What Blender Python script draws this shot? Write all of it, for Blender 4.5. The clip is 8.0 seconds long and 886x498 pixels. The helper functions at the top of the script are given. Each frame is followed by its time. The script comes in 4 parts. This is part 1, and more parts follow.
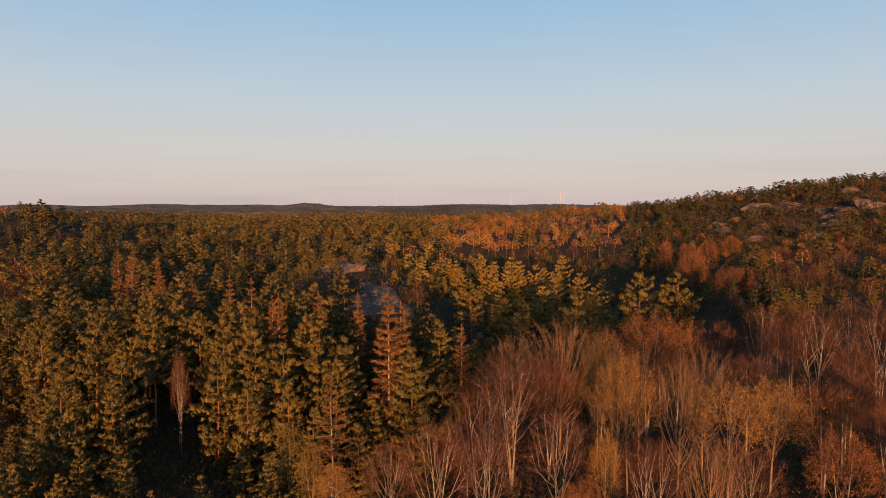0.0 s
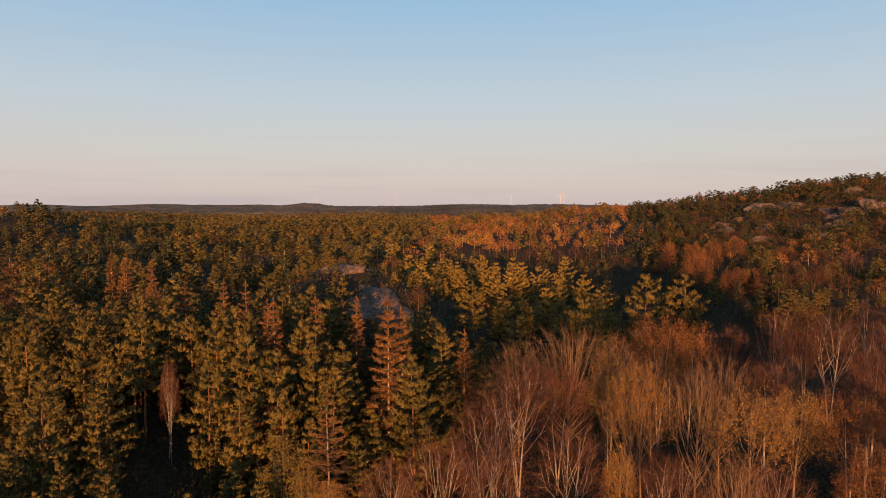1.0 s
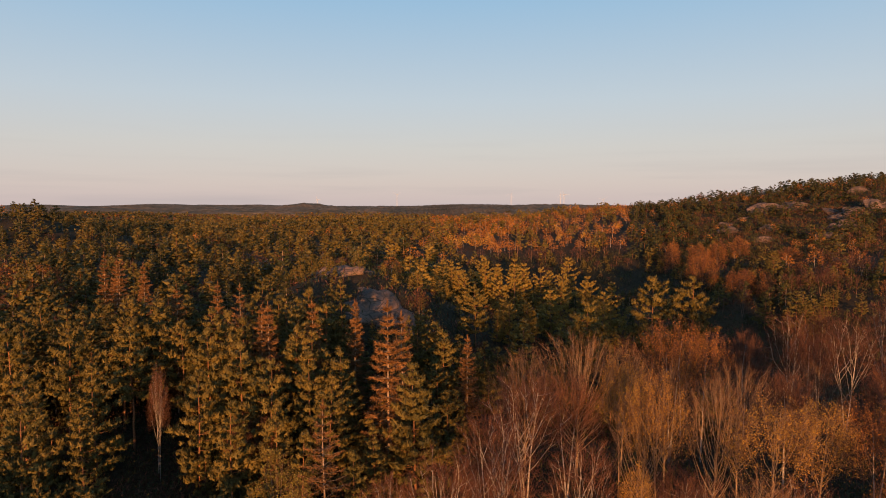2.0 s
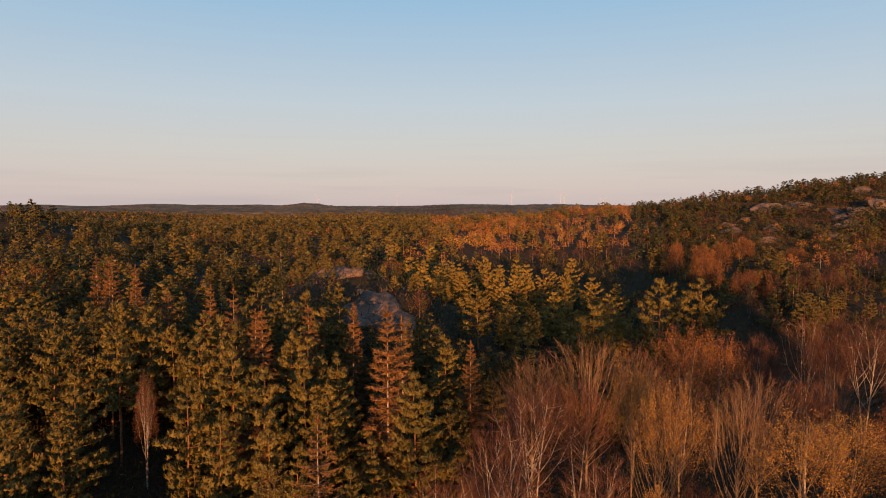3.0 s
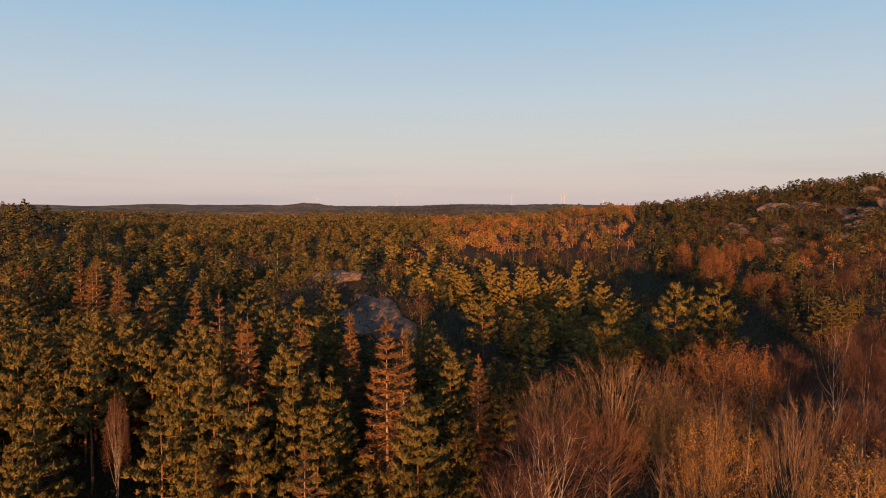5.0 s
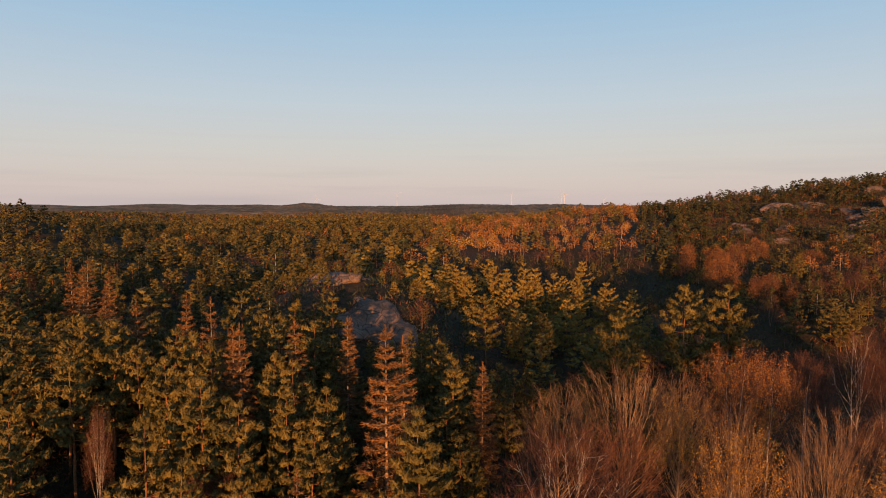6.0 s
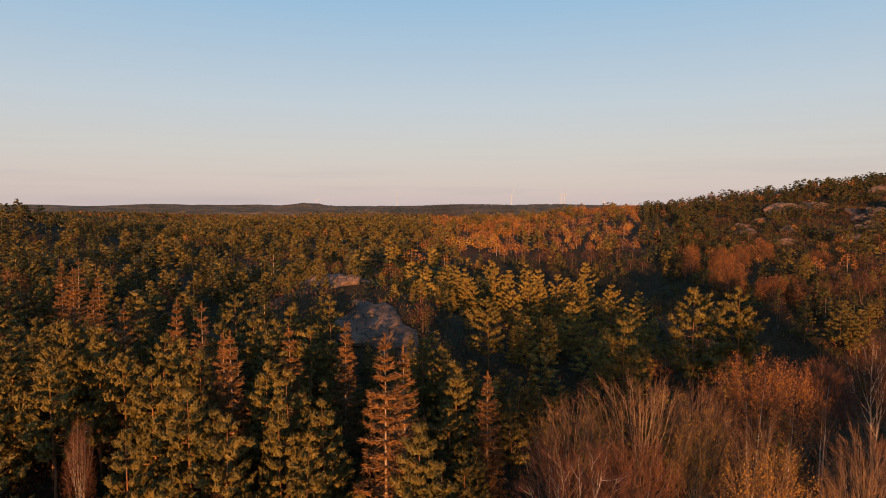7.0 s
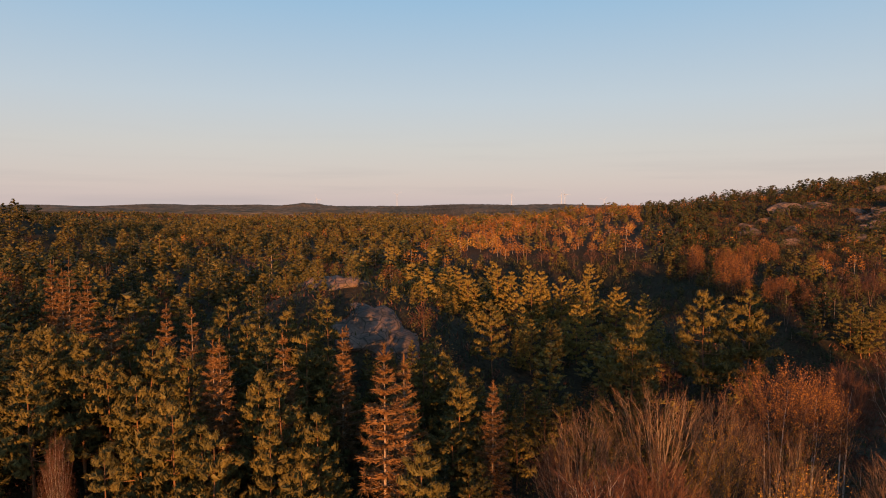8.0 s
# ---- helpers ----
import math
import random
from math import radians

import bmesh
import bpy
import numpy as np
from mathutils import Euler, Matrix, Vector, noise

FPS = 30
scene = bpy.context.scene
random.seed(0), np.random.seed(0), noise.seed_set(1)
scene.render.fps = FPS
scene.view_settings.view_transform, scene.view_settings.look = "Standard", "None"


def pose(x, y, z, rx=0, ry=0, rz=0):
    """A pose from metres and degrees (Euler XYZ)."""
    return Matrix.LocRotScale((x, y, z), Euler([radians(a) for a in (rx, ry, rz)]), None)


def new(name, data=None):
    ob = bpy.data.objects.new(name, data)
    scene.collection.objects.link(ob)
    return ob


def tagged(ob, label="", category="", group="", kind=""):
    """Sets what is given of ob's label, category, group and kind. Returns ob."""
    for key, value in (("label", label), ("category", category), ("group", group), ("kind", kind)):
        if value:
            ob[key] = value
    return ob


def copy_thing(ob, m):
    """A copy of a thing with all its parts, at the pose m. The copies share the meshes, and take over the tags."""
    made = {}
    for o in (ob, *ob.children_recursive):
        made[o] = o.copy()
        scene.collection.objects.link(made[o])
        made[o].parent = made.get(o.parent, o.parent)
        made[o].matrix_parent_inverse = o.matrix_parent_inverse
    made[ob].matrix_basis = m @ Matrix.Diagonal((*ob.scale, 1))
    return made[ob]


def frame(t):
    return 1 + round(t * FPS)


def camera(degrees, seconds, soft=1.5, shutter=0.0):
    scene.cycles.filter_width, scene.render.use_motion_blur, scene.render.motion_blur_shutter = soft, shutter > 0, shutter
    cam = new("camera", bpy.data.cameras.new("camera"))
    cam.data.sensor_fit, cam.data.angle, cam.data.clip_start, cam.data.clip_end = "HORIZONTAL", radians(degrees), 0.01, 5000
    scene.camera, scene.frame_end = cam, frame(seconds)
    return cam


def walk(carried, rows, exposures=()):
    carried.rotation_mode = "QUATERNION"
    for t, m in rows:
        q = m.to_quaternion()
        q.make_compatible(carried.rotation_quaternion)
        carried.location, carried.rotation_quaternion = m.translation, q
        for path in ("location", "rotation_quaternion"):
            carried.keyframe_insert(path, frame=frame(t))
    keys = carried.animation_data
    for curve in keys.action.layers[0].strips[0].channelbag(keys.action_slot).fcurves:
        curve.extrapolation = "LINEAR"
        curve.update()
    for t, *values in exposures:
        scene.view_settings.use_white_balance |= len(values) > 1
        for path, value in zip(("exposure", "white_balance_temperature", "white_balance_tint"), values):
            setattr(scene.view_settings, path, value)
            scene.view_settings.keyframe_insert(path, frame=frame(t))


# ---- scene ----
cam = camera(70.0, 8.0, soft=1.0)
TIMES = (0.0, 0.5, 1.0, 1.5, 3.0, 3.5, 4.0, 4.5, 6.0, 6.5, 7.0, 7.5, 8.0)
walk(cam, [(t, pose(-0.266 * t, 3.5 * t, 30.0 + 0.012 * t, 90 - 3.86, 0, 0)) for t in TIMES],
     [(0.0, 0.4), (8.0, 0.4)])

# ---- sky and sun: a clear late afternoon, the sun low behind the camera ----
SUN_ELEVATION, SUN_AZIMUTH = radians(4.1), radians(183.0)   # azimuth clockwise from +y
world = bpy.data.worlds.new("sky")
scene.world = world
world.use_nodes = True
wn, wl = world.node_tree.nodes, world.node_tree.links
wn.clear()
sky = wn.new("ShaderNodeTexSky")
sky.sky_type, sky.sun_disc = "NISHITA", False
sky.sun_elevation, sky.sun_rotation = SUN_ELEVATION, SUN_AZIMUTH
sky.air_density, sky.dust_density, sky.ozone_density = 1.0, 1.0, 1.0
background = wn.new("ShaderNodeBackground")
background.inputs["Strength"].default_value = 0.113
world_out = wn.new("ShaderNodeOutputWorld")
# the pale rose band over the horizon opposite a low sun, and thin cloud in it
facing = wn.new("ShaderNodeTexCoord")
split = wn.new("ShaderNodeSeparateXYZ")
wl.new(facing.outputs["Generated"], split.inputs[0])
ramp = wn.new("ShaderNodeValToRGB")
stops = [(0.0, (4.45, 3.7, 3.7)), (0.035, (4.6, 4.0, 3.9)), (0.09, (4.4, 4.25, 4.25)), (0.16, (3.8, 4.3, 4.85)), (0.31, (2.2, 3.65, 5.15)), (0.5, (1.0, 1.9, 3.2)), (1.0, (0.35, 0.8, 1.7))]
for k, (at, colour) in enumerate(stops):
    e = ramp.color_ramp.elements[k] if k < 2 else ramp.color_ramp.elements.new(at)
    e.position, e.color = at, (*colour, 1)
wl.new(split.outputs["Z"], ramp.inputs["Fac"])
stretch = wn.new("ShaderNodeMapping")
stretch.inputs["Scale"].default_value = (2.2, 2.2, 42.0)
cloud = wn.new("ShaderNodeTexNoise")
cloud.inputs["Scale"].default_value, cloud.inputs["Detail"].default_value = 1.3, 4.0
thin = wn.new("ShaderNodeMapRange")
thin.inputs["From Min"].default_value, thin.inputs["From Max"].default_value, thin.inputs["To Max"].default_value = 0.5, 0.75, 0.30
low = wn.new("ShaderNodeMapRange")
low.inputs["From Min"].default_value, low.inputs["From Max"].default_value = 0.13, 0.03
veil = wn.new("ShaderNodeMath")
veil.operation = "MULTIPLY"
veiled = wn.new("ShaderNodeMix")
veiled.data_type = "RGBA"
veiled.inputs["B"].default_value = (2.9, 2.8, 3.1, 1)
blend = wn.new("ShaderNodeMix")
blend.data_type = "RGBA"
blend.inputs["Factor"].default_value = 0.85
wl.new(facing.outputs["Generated"], stretch.inputs["Vector"])
wl.new(stretch.outputs["Vector"], cloud.inputs["Vector"])
wl.new(cloud.outputs["Fac"], thin.inputs["Value"])
wl.new(split.outputs["Z"], low.inputs["Value"])
wl.new(thin.outputs["Result"], veil.inputs[0])
wl.new(low.outputs["Result"], veil.inputs[1])
wl.new(veil.outputs[0], veiled.inputs["Factor"])
wl.new(ramp.outputs["Color"], veiled.inputs["A"])
wl.new(sky.outputs["Color"], blend.inputs["A"])
wl.new(veiled.outputs["Result"], blend.inputs["B"])
wl.new(blend.outputs["Result"], background.inputs["Color"])
wl.new(background.outputs[0], world_out.inputs["Surface"])

sun = new("sun", bpy.data.lights.new("sun", "SUN"))
sun.data.energy, sun.data.angle, sun.data.color = 5.0, radians(0.5), (1.0, 0.455, 0.155)
to_sun = Vector((math.sin(SUN_AZIMUTH) * math.cos(SUN_ELEVATION), math.cos(SUN_AZIMUTH) * math.cos(SUN_ELEVATION), math.sin(SUN_ELEVATION)))
sun.matrix_world = Matrix.Translation((-60, -80, 90)) @ to_sun.to_track_quat("Z", "Y").to_matrix().to_4x4()


# ---- materials ----
def material(name, low, high, scale=0.25, rough=0.8, grain=6.0, grain_depth=0.35, bump=0.0, island=0.0, extra=None):
    """Two colours mixed by broad noise over the place, broken up by fine grain and, where wanted, piece by piece."""
    m = bpy.data.materials.new(name)
    m.use_nodes = True
    n, l = m.node_tree.nodes, m.node_tree.links
    shader = n["Principled BSDF"]
    shader.inputs["Roughness"].default_value = rough
    shader.inputs["Specular IOR Level"].default_value = 0.2
    where = n.new("ShaderNodeNewGeometry")
    broad = n.new("ShaderNodeTexNoise")
    broad.inputs["Scale"].default_value, broad.inputs["Detail"].default_value = scale, 3.0
    l.new(where.outputs["Position"], broad.inputs["Vector"])
    fine = n.new("ShaderNodeTexNoise")
    fine.inputs["Scale"].default_value, fine.inputs["Detail"].default_value = grain, 4.0
    l.new(where.outputs["Position"], fine.inputs["Vector"])
    spread = n.new("ShaderNodeMapRange")
    spread.inputs["From Min"].default_value, spread.inputs["From Max"].default_value = 0.35, 0.65
    l.new(broad.outputs["Fac"], spread.inputs["Value"])
    mix = n.new("ShaderNodeMix")
    mix.data_type = "RGBA"
    mix.inputs["A"].default_value, mix.inputs["B"].default_value = (*low, 1), (*high, 1)
    l.new(spread.outputs["Result"], mix.inputs["Factor"])
    value = n.new("ShaderNodeMapRange")
    value.inputs["From Min"].default_value, value.inputs["From Max"].default_value = 0.3, 0.7
    value.inputs["To Min"].default_value, value.inputs["To Max"].default_value = 1 - grain_depth, 1 + grain_depth
    l.new(fine.outputs["Fac"], value.inputs["Value"])
    hue = n.new("ShaderNodeHueSaturation")
    l.new(mix.outputs["Result"], hue.inputs["Color"])
    out = value.outputs["Result"]
    if island:
        each = n.new("ShaderNodeMapRange")
        each.inputs["To Min"].default_value, each.inputs["To Max"].default_value = 1 - island, 1 + island
        l.new(where.outputs["Random Per Island"], each.inputs["Value"])
        times = n.new("ShaderNodeMath")
        times.operation = "MULTIPLY"
        l.new(out, times.inputs[0])
        l.new(each.outputs["Result"], times.inputs[1])
        out = times.outputs[0]
    l.new(out, hue.inputs["Value"])
    l.new(hue.outputs["Color"], shader.inputs["Base Color"])
    if bump:
        b = n.new("ShaderNodeBump")
        b.inputs["Strength"].default_value, b.inputs["Distance"].default_value = 0.8, bump
        l.new(fine.outputs["Fac"], b.inputs["Height"])
        l.new(b.outputs["Normal"], shader.inputs["Normal"])
    if extra:
        extra(m, n, l, shader, hue, where)
    return m


def birch_bands(m, n, l, shader, hue, where):
    """Dark crosswise scars on white bark."""
    stretch = n.new("ShaderNodeMapping")
    stretch.inputs["Scale"].default_value = (2.0, 2.0, 7.0)
    scars = n.new("ShaderNodeTexNoise")
    scars.inputs["Scale"].default_value, scars.inputs["Detail"].default_value = 1.0, 3.0
    cut = n.new("ShaderNodeMapRange")
    cut.inputs["From Min"].default_value, cut.inputs["From Max"].default_value = 0.56, 0.66
    mix = n.new("ShaderNodeMix")
    mix.data_type = "RGBA"
    mix.inputs["B"].default_value = (0.06, 0.05, 0.045, 1)
    l.new(where.outputs["Position"], stretch.inputs["Vector"])
    l.new(stretch.outputs["Vector"], scars.inputs["Vector"])
    l.new(scars.outputs["Fac"], cut.inputs["Value"])
    l.new(cut.outputs["Result"], mix.inputs["Factor"])
    l.new(hue.outputs["Color"], mix.inputs["A"])
    l.new(mix.outputs["Result"], shader.inputs["Base Color"])


def rock_cracks(m, n, l, shader, hue, where):
    """Dark fissures and lichen on bare granite."""
    cells = n.new("ShaderNodeTexVoronoi")
    cells.feature = "DISTANCE_TO_EDGE"
    cells.inputs["Scale"].default_value = 0.35
    cut = n.new("ShaderNodeMapRange")
    cut.inputs["From Min"].default_value, cut.inputs["From Max"].default_value = 0.0, 0.05
    mix = n.new("ShaderNodeMix")
    mix.data_type = "RGBA"
    mix.inputs["A"].default_value = (0.05, 0.045, 0.03, 1)
    l.new(where.outputs["Position"], cells.inputs["Vector"])
    l.new(cells.outputs["Distance"], cut.inputs["Value"])
    l.new(cut.outputs["Result"], mix.inputs["Factor"])
    l.new(hue.outputs["Color"], mix.inputs["B"])
    l.new(mix.outputs["Result"], shader.inputs["Base Color"])


PINE_NEEDLES = material("pine_needles", (0.092, 0.076, 0.021), (0.162, 0.116, 0.030), 0.22, 0.65, 3.0, 0.25, island=0.35)
SPRUCE_NEEDLES = material("reddish_spruce_needles", (0.17, 0.085, 0.034), (0.25, 0.122, 0.044), 0.3, 0.7, 3.0, 0.2, island=0.3)
# yellow of young pines, with the low sun's brightness put into the colour
SUNLIT_NEEDLES = material("sunlit_young_pine_needles", (0.185, 0.130, 0.030), (0.275, 0.185, 0.040), 0.25, 0.65, 3.0, 0.25, island=0.3)
# dark spruce green; also stands in for shade over the valley and left hill
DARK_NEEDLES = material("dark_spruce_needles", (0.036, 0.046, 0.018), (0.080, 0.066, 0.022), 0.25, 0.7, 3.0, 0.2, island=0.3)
PINE_BARK = material("pine_bark", (0.16, 0.085, 0.05), (0.34, 0.15, 0.06), 0.5, 0.85, 9.0, 0.4, 0.02)
SPRUCE_BARK = material("spruce_bark", (0.28, 0.20, 0.14), (0.40, 0.28, 0.19), 0.6, 0.85, 9.0, 0.4, 0.02)
BIRCH_BARK = material("birch_bark", (0.30, 0.25, 0.21), (0.48, 0.41, 0.35), 0.5, 0.7, 8.0, 0.2, extra=birch_bands)
RED_BARK = material("young_birch_bark", (0.15, 0.08, 0.055), (0.27, 0.165, 0.115), 0.4, 0.75, 6.0, 0.3)
GREY_BARK = material("grey_bark", (0.22, 0.15, 0.095), (0.36, 0.245, 0.155), 0.5, 0.8, 8.0, 0.3)
BIRCH_TWIGS = material("birch_twigs", (0.092, 0.039, 0.026), (0.150, 0.066, 0.037), 0.12, 0.7, 2.0, 0.2, island=0.3)
GREY_TWIGS = material("grey_twigs", (0.135, 0.072, 0.04), (0.20, 0.108, 0.058), 0.2, 0.7, 2.0, 0.2, island=0.3)
ORANGE_LEAVES = material("orange_leaves", (0.30, 0.115, 0.024), (0.40, 0.175, 0.032), 0.15, 0.6, 3.0, 0.2, island=0.35)
YELLOW_LEAVES = material("yellow_leaves", (0.40, 0.20, 0.030), (0.50, 0.28, 0.042), 0.2, 0.6, 3.0, 0.2, island=0.3)
RUST_SCRUB = material("rust_scrub", (0.07, 0.036, 0.02), (0.15, 0.066, 0.03), 0.05, 0.8, 1.0, 0.3, island=0.3)
OLIVE_LEAVES = material("olive_leaves", (0.16, 0.14, 0.03), (0.26, 0.20, 0.04), 0.3, 0.6, 3.0, 0.2, island=0.35)
FOREST_FLOOR = material("forest_floor", (0.028, 0.026, 0.011), (0.065, 0.038, 0.018), 0.05, 0.95, 1.5, 0.45, 0.25)
GRANITE = material("granite", (0.10, 0.075, 0.060), (0.25, 0.155, 0.110), 0.2, 0.85, 2.2, 0.3, 0.12, extra=rock_cracks)
FAR_CANOPY = material("distant_canopy", (0.125, 0.098, 0.056), (0.26, 0.17, 0.095), 0.008, 0.95, 0.06, 0.4)
WHITE_STEEL = material("white_painted_steel", (0.60, 0.61, 0.63), (0.66, 0.67, 0.68), 0.05, 0.5, 0.5, 0.03)


# ---- mesh helpers ----
def mesh_of(name, verts, tris, mat):
    me = bpy.data.meshes.new(name)
    verts, tris = np.asarray(verts, np.float32), np.asarray(tris, np.int32)
    me.vertices.add(len(verts))
    me.vertices.foreach_set("co", verts.ravel())
    me.loops.add(tris.size)
    me.loops.foreach_set("vertex_index", tris.ravel())
    me.polygons.add(len(tris))
    me.polygons.foreach_set("loop_start", np.arange(0, tris.size, 3, dtype=np.int32))
    me.materials.append(mat)
    me.update(calc_edges=True)
    return me


def smooth(me):
    me.polygons.foreach_set("use_smooth", np.ones(len(me.polygons), bool))
    return me


def joined(pieces):
    verts, tris, base = [], [], 0
    for v, f in pieces:
        verts.append(v)
        tris.append(f + base)
        base += len(v)
    return np.concatenate(verts), np.concatenate(tris)


def tube(points, radii, sides):
    """A tapered tube along points, closed to a tip."""
    points = np.asarray(points, float)
    n = len(points)
    along = np.gradient(points, axis=0)
    along /= np.linalg.norm(along, axis=1)[:, None] + 1e-9
    ref = np.where(np.abs(along[:, 2:3]) > 0.9, np.array([[1.0, 0, 0]]), np.array([[0, 0, 1.0]]))
    u = np.cross(along, ref)
    u /= np.linalg.norm(u, axis=1)[:, None] + 1e-9
    v = np.cross(along, u)
    a = np.arange(sides) * 2 * math.pi / sides
    ring = u[:, None] * np.cos(a)[None, :, None] + v[:, None] * np.sin(a)[None, :, None]
    verts = (points[:, None] + ring * np.asarray(radii)[:, None, None]).reshape(-1, 3)
    i, j = np.meshgrid(np.arange(n - 1), np.arange(sides), indexing="ij")
    a0, a1 = (i * sides + j).ravel(), (i * sides + (j + 1) % sides).ravel()
    tris = np.concatenate([np.stack([a0, a1, a1 + sides], 1), np.stack([a0, a1 + sides, a0 + sides], 1)])
    return verts, tris


def spikes(rng, centres, ways, count, length, width, spread):
    """Sprays of narrow leaves or needles: count triangles at every centre, fanned round its way."""
    n = len(centres)
    c = np.repeat(centres, count, axis=0)
    d = np.repeat(ways, count, axis=0) + rng.normal(0, spread, (n * count, 3))
    d /= np.linalg.norm(d, axis=1)[:, None] + 1e-9
    s = np.cross(d, rng.normal(0, 1, (n * count, 3)))
    s /= np.linalg.norm(s, axis=1)[:, None] + 1e-9
    ln = length * rng.uniform(0.6, 1.3, (n * count, 1))
    wd = width * rng.uniform(0.7, 1.3, (n * count, 1))
    base = c - d * ln * 0.3
    verts = np.stack([base - s * wd * 0.5, base + s * wd * 0.5, c + d * ln * 0.7], 1).reshape(-1, 3)
    return verts, np.arange(len(verts)).reshape(-1, 3)


def clumps(rng, centres, sizes, ways, blades, fat=0.3, flat=0.6, core=0.5, long=1.0):
    """Tufts of foliage: a small uneven eight-faced heart each, overlaid with sprays that stand up along its way and face outwards."""
    centres, sizes, ways = np.asarray(centres, float), np.asarray(sizes, float), np.asarray(ways, float)
    n = len(centres)
    pieces = []
    if core:
        ball = np.array([(1, 0, 0), (0, 1, 0), (-1, 0, 0), (0, -1, 0), (0, 0, 1), (0, 0, -1)], float)
        sides = np.array([(0, 1, 4), (1, 2, 4), (2, 3, 4), (3, 0, 4), (1, 0, 5), (2, 1, 5), (3, 2, 5), (0, 3, 5)])
        spin = rng.uniform(0, 6.28, n)
        c, s = np.cos(spin)[:, None], np.sin(spin)[:, None]
        v = np.stack([ball[None, :, 0] * c - ball[None, :, 1] * s, ball[None, :, 0] * s + ball[None, :, 1] * c, np.tile(ball[:, 2] * flat, (n, 1))], 2)
        v = centres[:, None] + v * (sizes * core)[:, None, None] * (1 + rng.normal(0, 0.22, (n, 6, 1)))
        pieces.append((v.reshape(-1, 3), (sides[None] + 6 * np.arange(n)[:, None, None]).reshape(-1, 3)))
    m = n * blades
    face = rng.normal(0, 1, (m, 3)) * np.array([1, 1, 0.8]) + np.repeat(ways, blades, axis=0) * np.array([0.8, 0.8, 0.3])
    face /= np.linalg.norm(face, axis=1)[:, None] + 1e-9
    d = rng.normal(0, 0.5, (m, 3)) + np.repeat(ways, blades, axis=0) * np.array([0.8, 0.8, 1.0])
    d -= face * (d * face).sum(1)[:, None] * 0.7
    d /= np.linalg.norm(d, axis=1)[:, None] + 1e-9
    side = np.cross(d, face)
    side /= np.linalg.norm(side, axis=1)[:, None] + 1e-9
    size = np.repeat(sizes, blades)[:, None]
    at = np.repeat(centres, blades, axis=0) + face * size * rng.uniform(0.3, 0.75, (m, 1)) * np.array([1, 1, flat])
    ln = size * long * rng.uniform(0.65, 1.25, (m, 1))
    w = side * ln * fat * 0.5
    tri = np.stack([at - d * ln * 0.4 - w, at - d * ln * 0.4 + w, at + d * ln * 0.6], 1).reshape(-1, 3)
    pieces.append((tri, np.arange(len(tri)).reshape(-1, 3)))
    return joined(pieces)


# ---- the lie of the land ----
def step(a, b, t):
    t = np.clip((t - a) / (b - a), 0, 1)
    return t * t * (3 - 2 * t)


# hills: middle x, middle y, height, spread in x, spread in y
HILLS = [
    (-22, 150, 15.4, 24, 36), (-262, 385, 18.0, 54, 55), (400, 470, 47.5, 240, 180), (110, 560, 7, 170, 130),
    (55, 258, -12, 40, 52), (88, 160, -10, 40, 34), (-640, 3000, 17, 130, 200), (-1900, 3600, 7, 700, 300), (700, 3700, 8, 600, 300),
    (-120, 560, 4, 90, 90), (44, 112, -5, 40, 26), (120, 120, -6, 60, 45),
]


def height(x, y):
    x, y = np.asarray(x, float), np.asarray(y, float)
    h = 6 * step(110, 380, y) + 13 * step(2400, 3500, y)
    for mx, my, up, sx, sy in HILLS:
        h = h + up * np.exp(-((x - mx) / sx) ** 2 - ((y - my) / sy) ** 2)
    h = h + 0.5 * np.sin(x * 0.11 + 1.3) * np.sin(y * 0.093) + 0.3 * np.sin(x * 0.31 + y * 0.17)
    far = step(500, 1100, y)
    h = h + far * (4 * np.sin(x / 210 + 1.0) * np.sin(y / 260 + 0.4) + 3 * np.sin(x / 97 + y / 143) - 1)
    h = h + step(2400, 3500, y) * (3 * np.sin(x / 330) + 2 * np.sin(x / 127 + 2))
    return h


def make_ground():
    u = np.linspace(-5.7, 5.7, 220)
    xs = 30 * np.sinh(u)
    ys = 90 + 45 * np.sinh(np.linspace(-2.75, 5.37, 220))
    gx, gy = np.meshgrid(xs, ys)
    verts = np.stack([gx, gy, height(gx, gy)], -1).reshape(-1, 3)
    i, j = np.meshgrid(np.arange(219), np.arange(219), indexing="ij")
    a = (i * 220 + j).ravel()
    tris = np.concatenate([np.stack([a, a + 1, a + 221], 1), np.stack([a, a + 221, a + 220], 1)])
    return tagged(new("ground", smooth(mesh_of("ground", verts, tris, FOREST_FLOOR))), "brown forest floor of moss, heather and leaf litter", "ground", kind="structure")


make_ground()


def make_far_canopy():
    """The tops of the endless woods towards the horizon, as one rough sheet above the ground."""
    xs = 30 * np.sinh(np.linspace(-5.6, 5.6, 260))
    ys = np.geomspace(1350, 4900, 150)
    gx, gy = np.meshgrid(xs, ys)
    r = np.random.default_rng(3)
    z = height(gx, gy) + 6 + r.uniform(0, 9, gx.shape) - 14 * step(1500, 1350, gy)
    verts = np.stack([gx, gy, z], -1).reshape(-1, 3)
    i, j = np.meshgrid(np.arange(149), np.arange(259), indexing="ij")
    a = (i * 260 + j).ravel()
    tris = np.concatenate([np.stack([a, a + 1, a + 261], 1), np.stack([a, a + 261, a + 260], 1)])
    return tagged(new("distant_woods", mesh_of("distant_woods", verts, tris, FAR_CANOPY)), "endless brown-green woods on low hills towards the horizon", "woods", kind="stuff")


make_far_canopy()


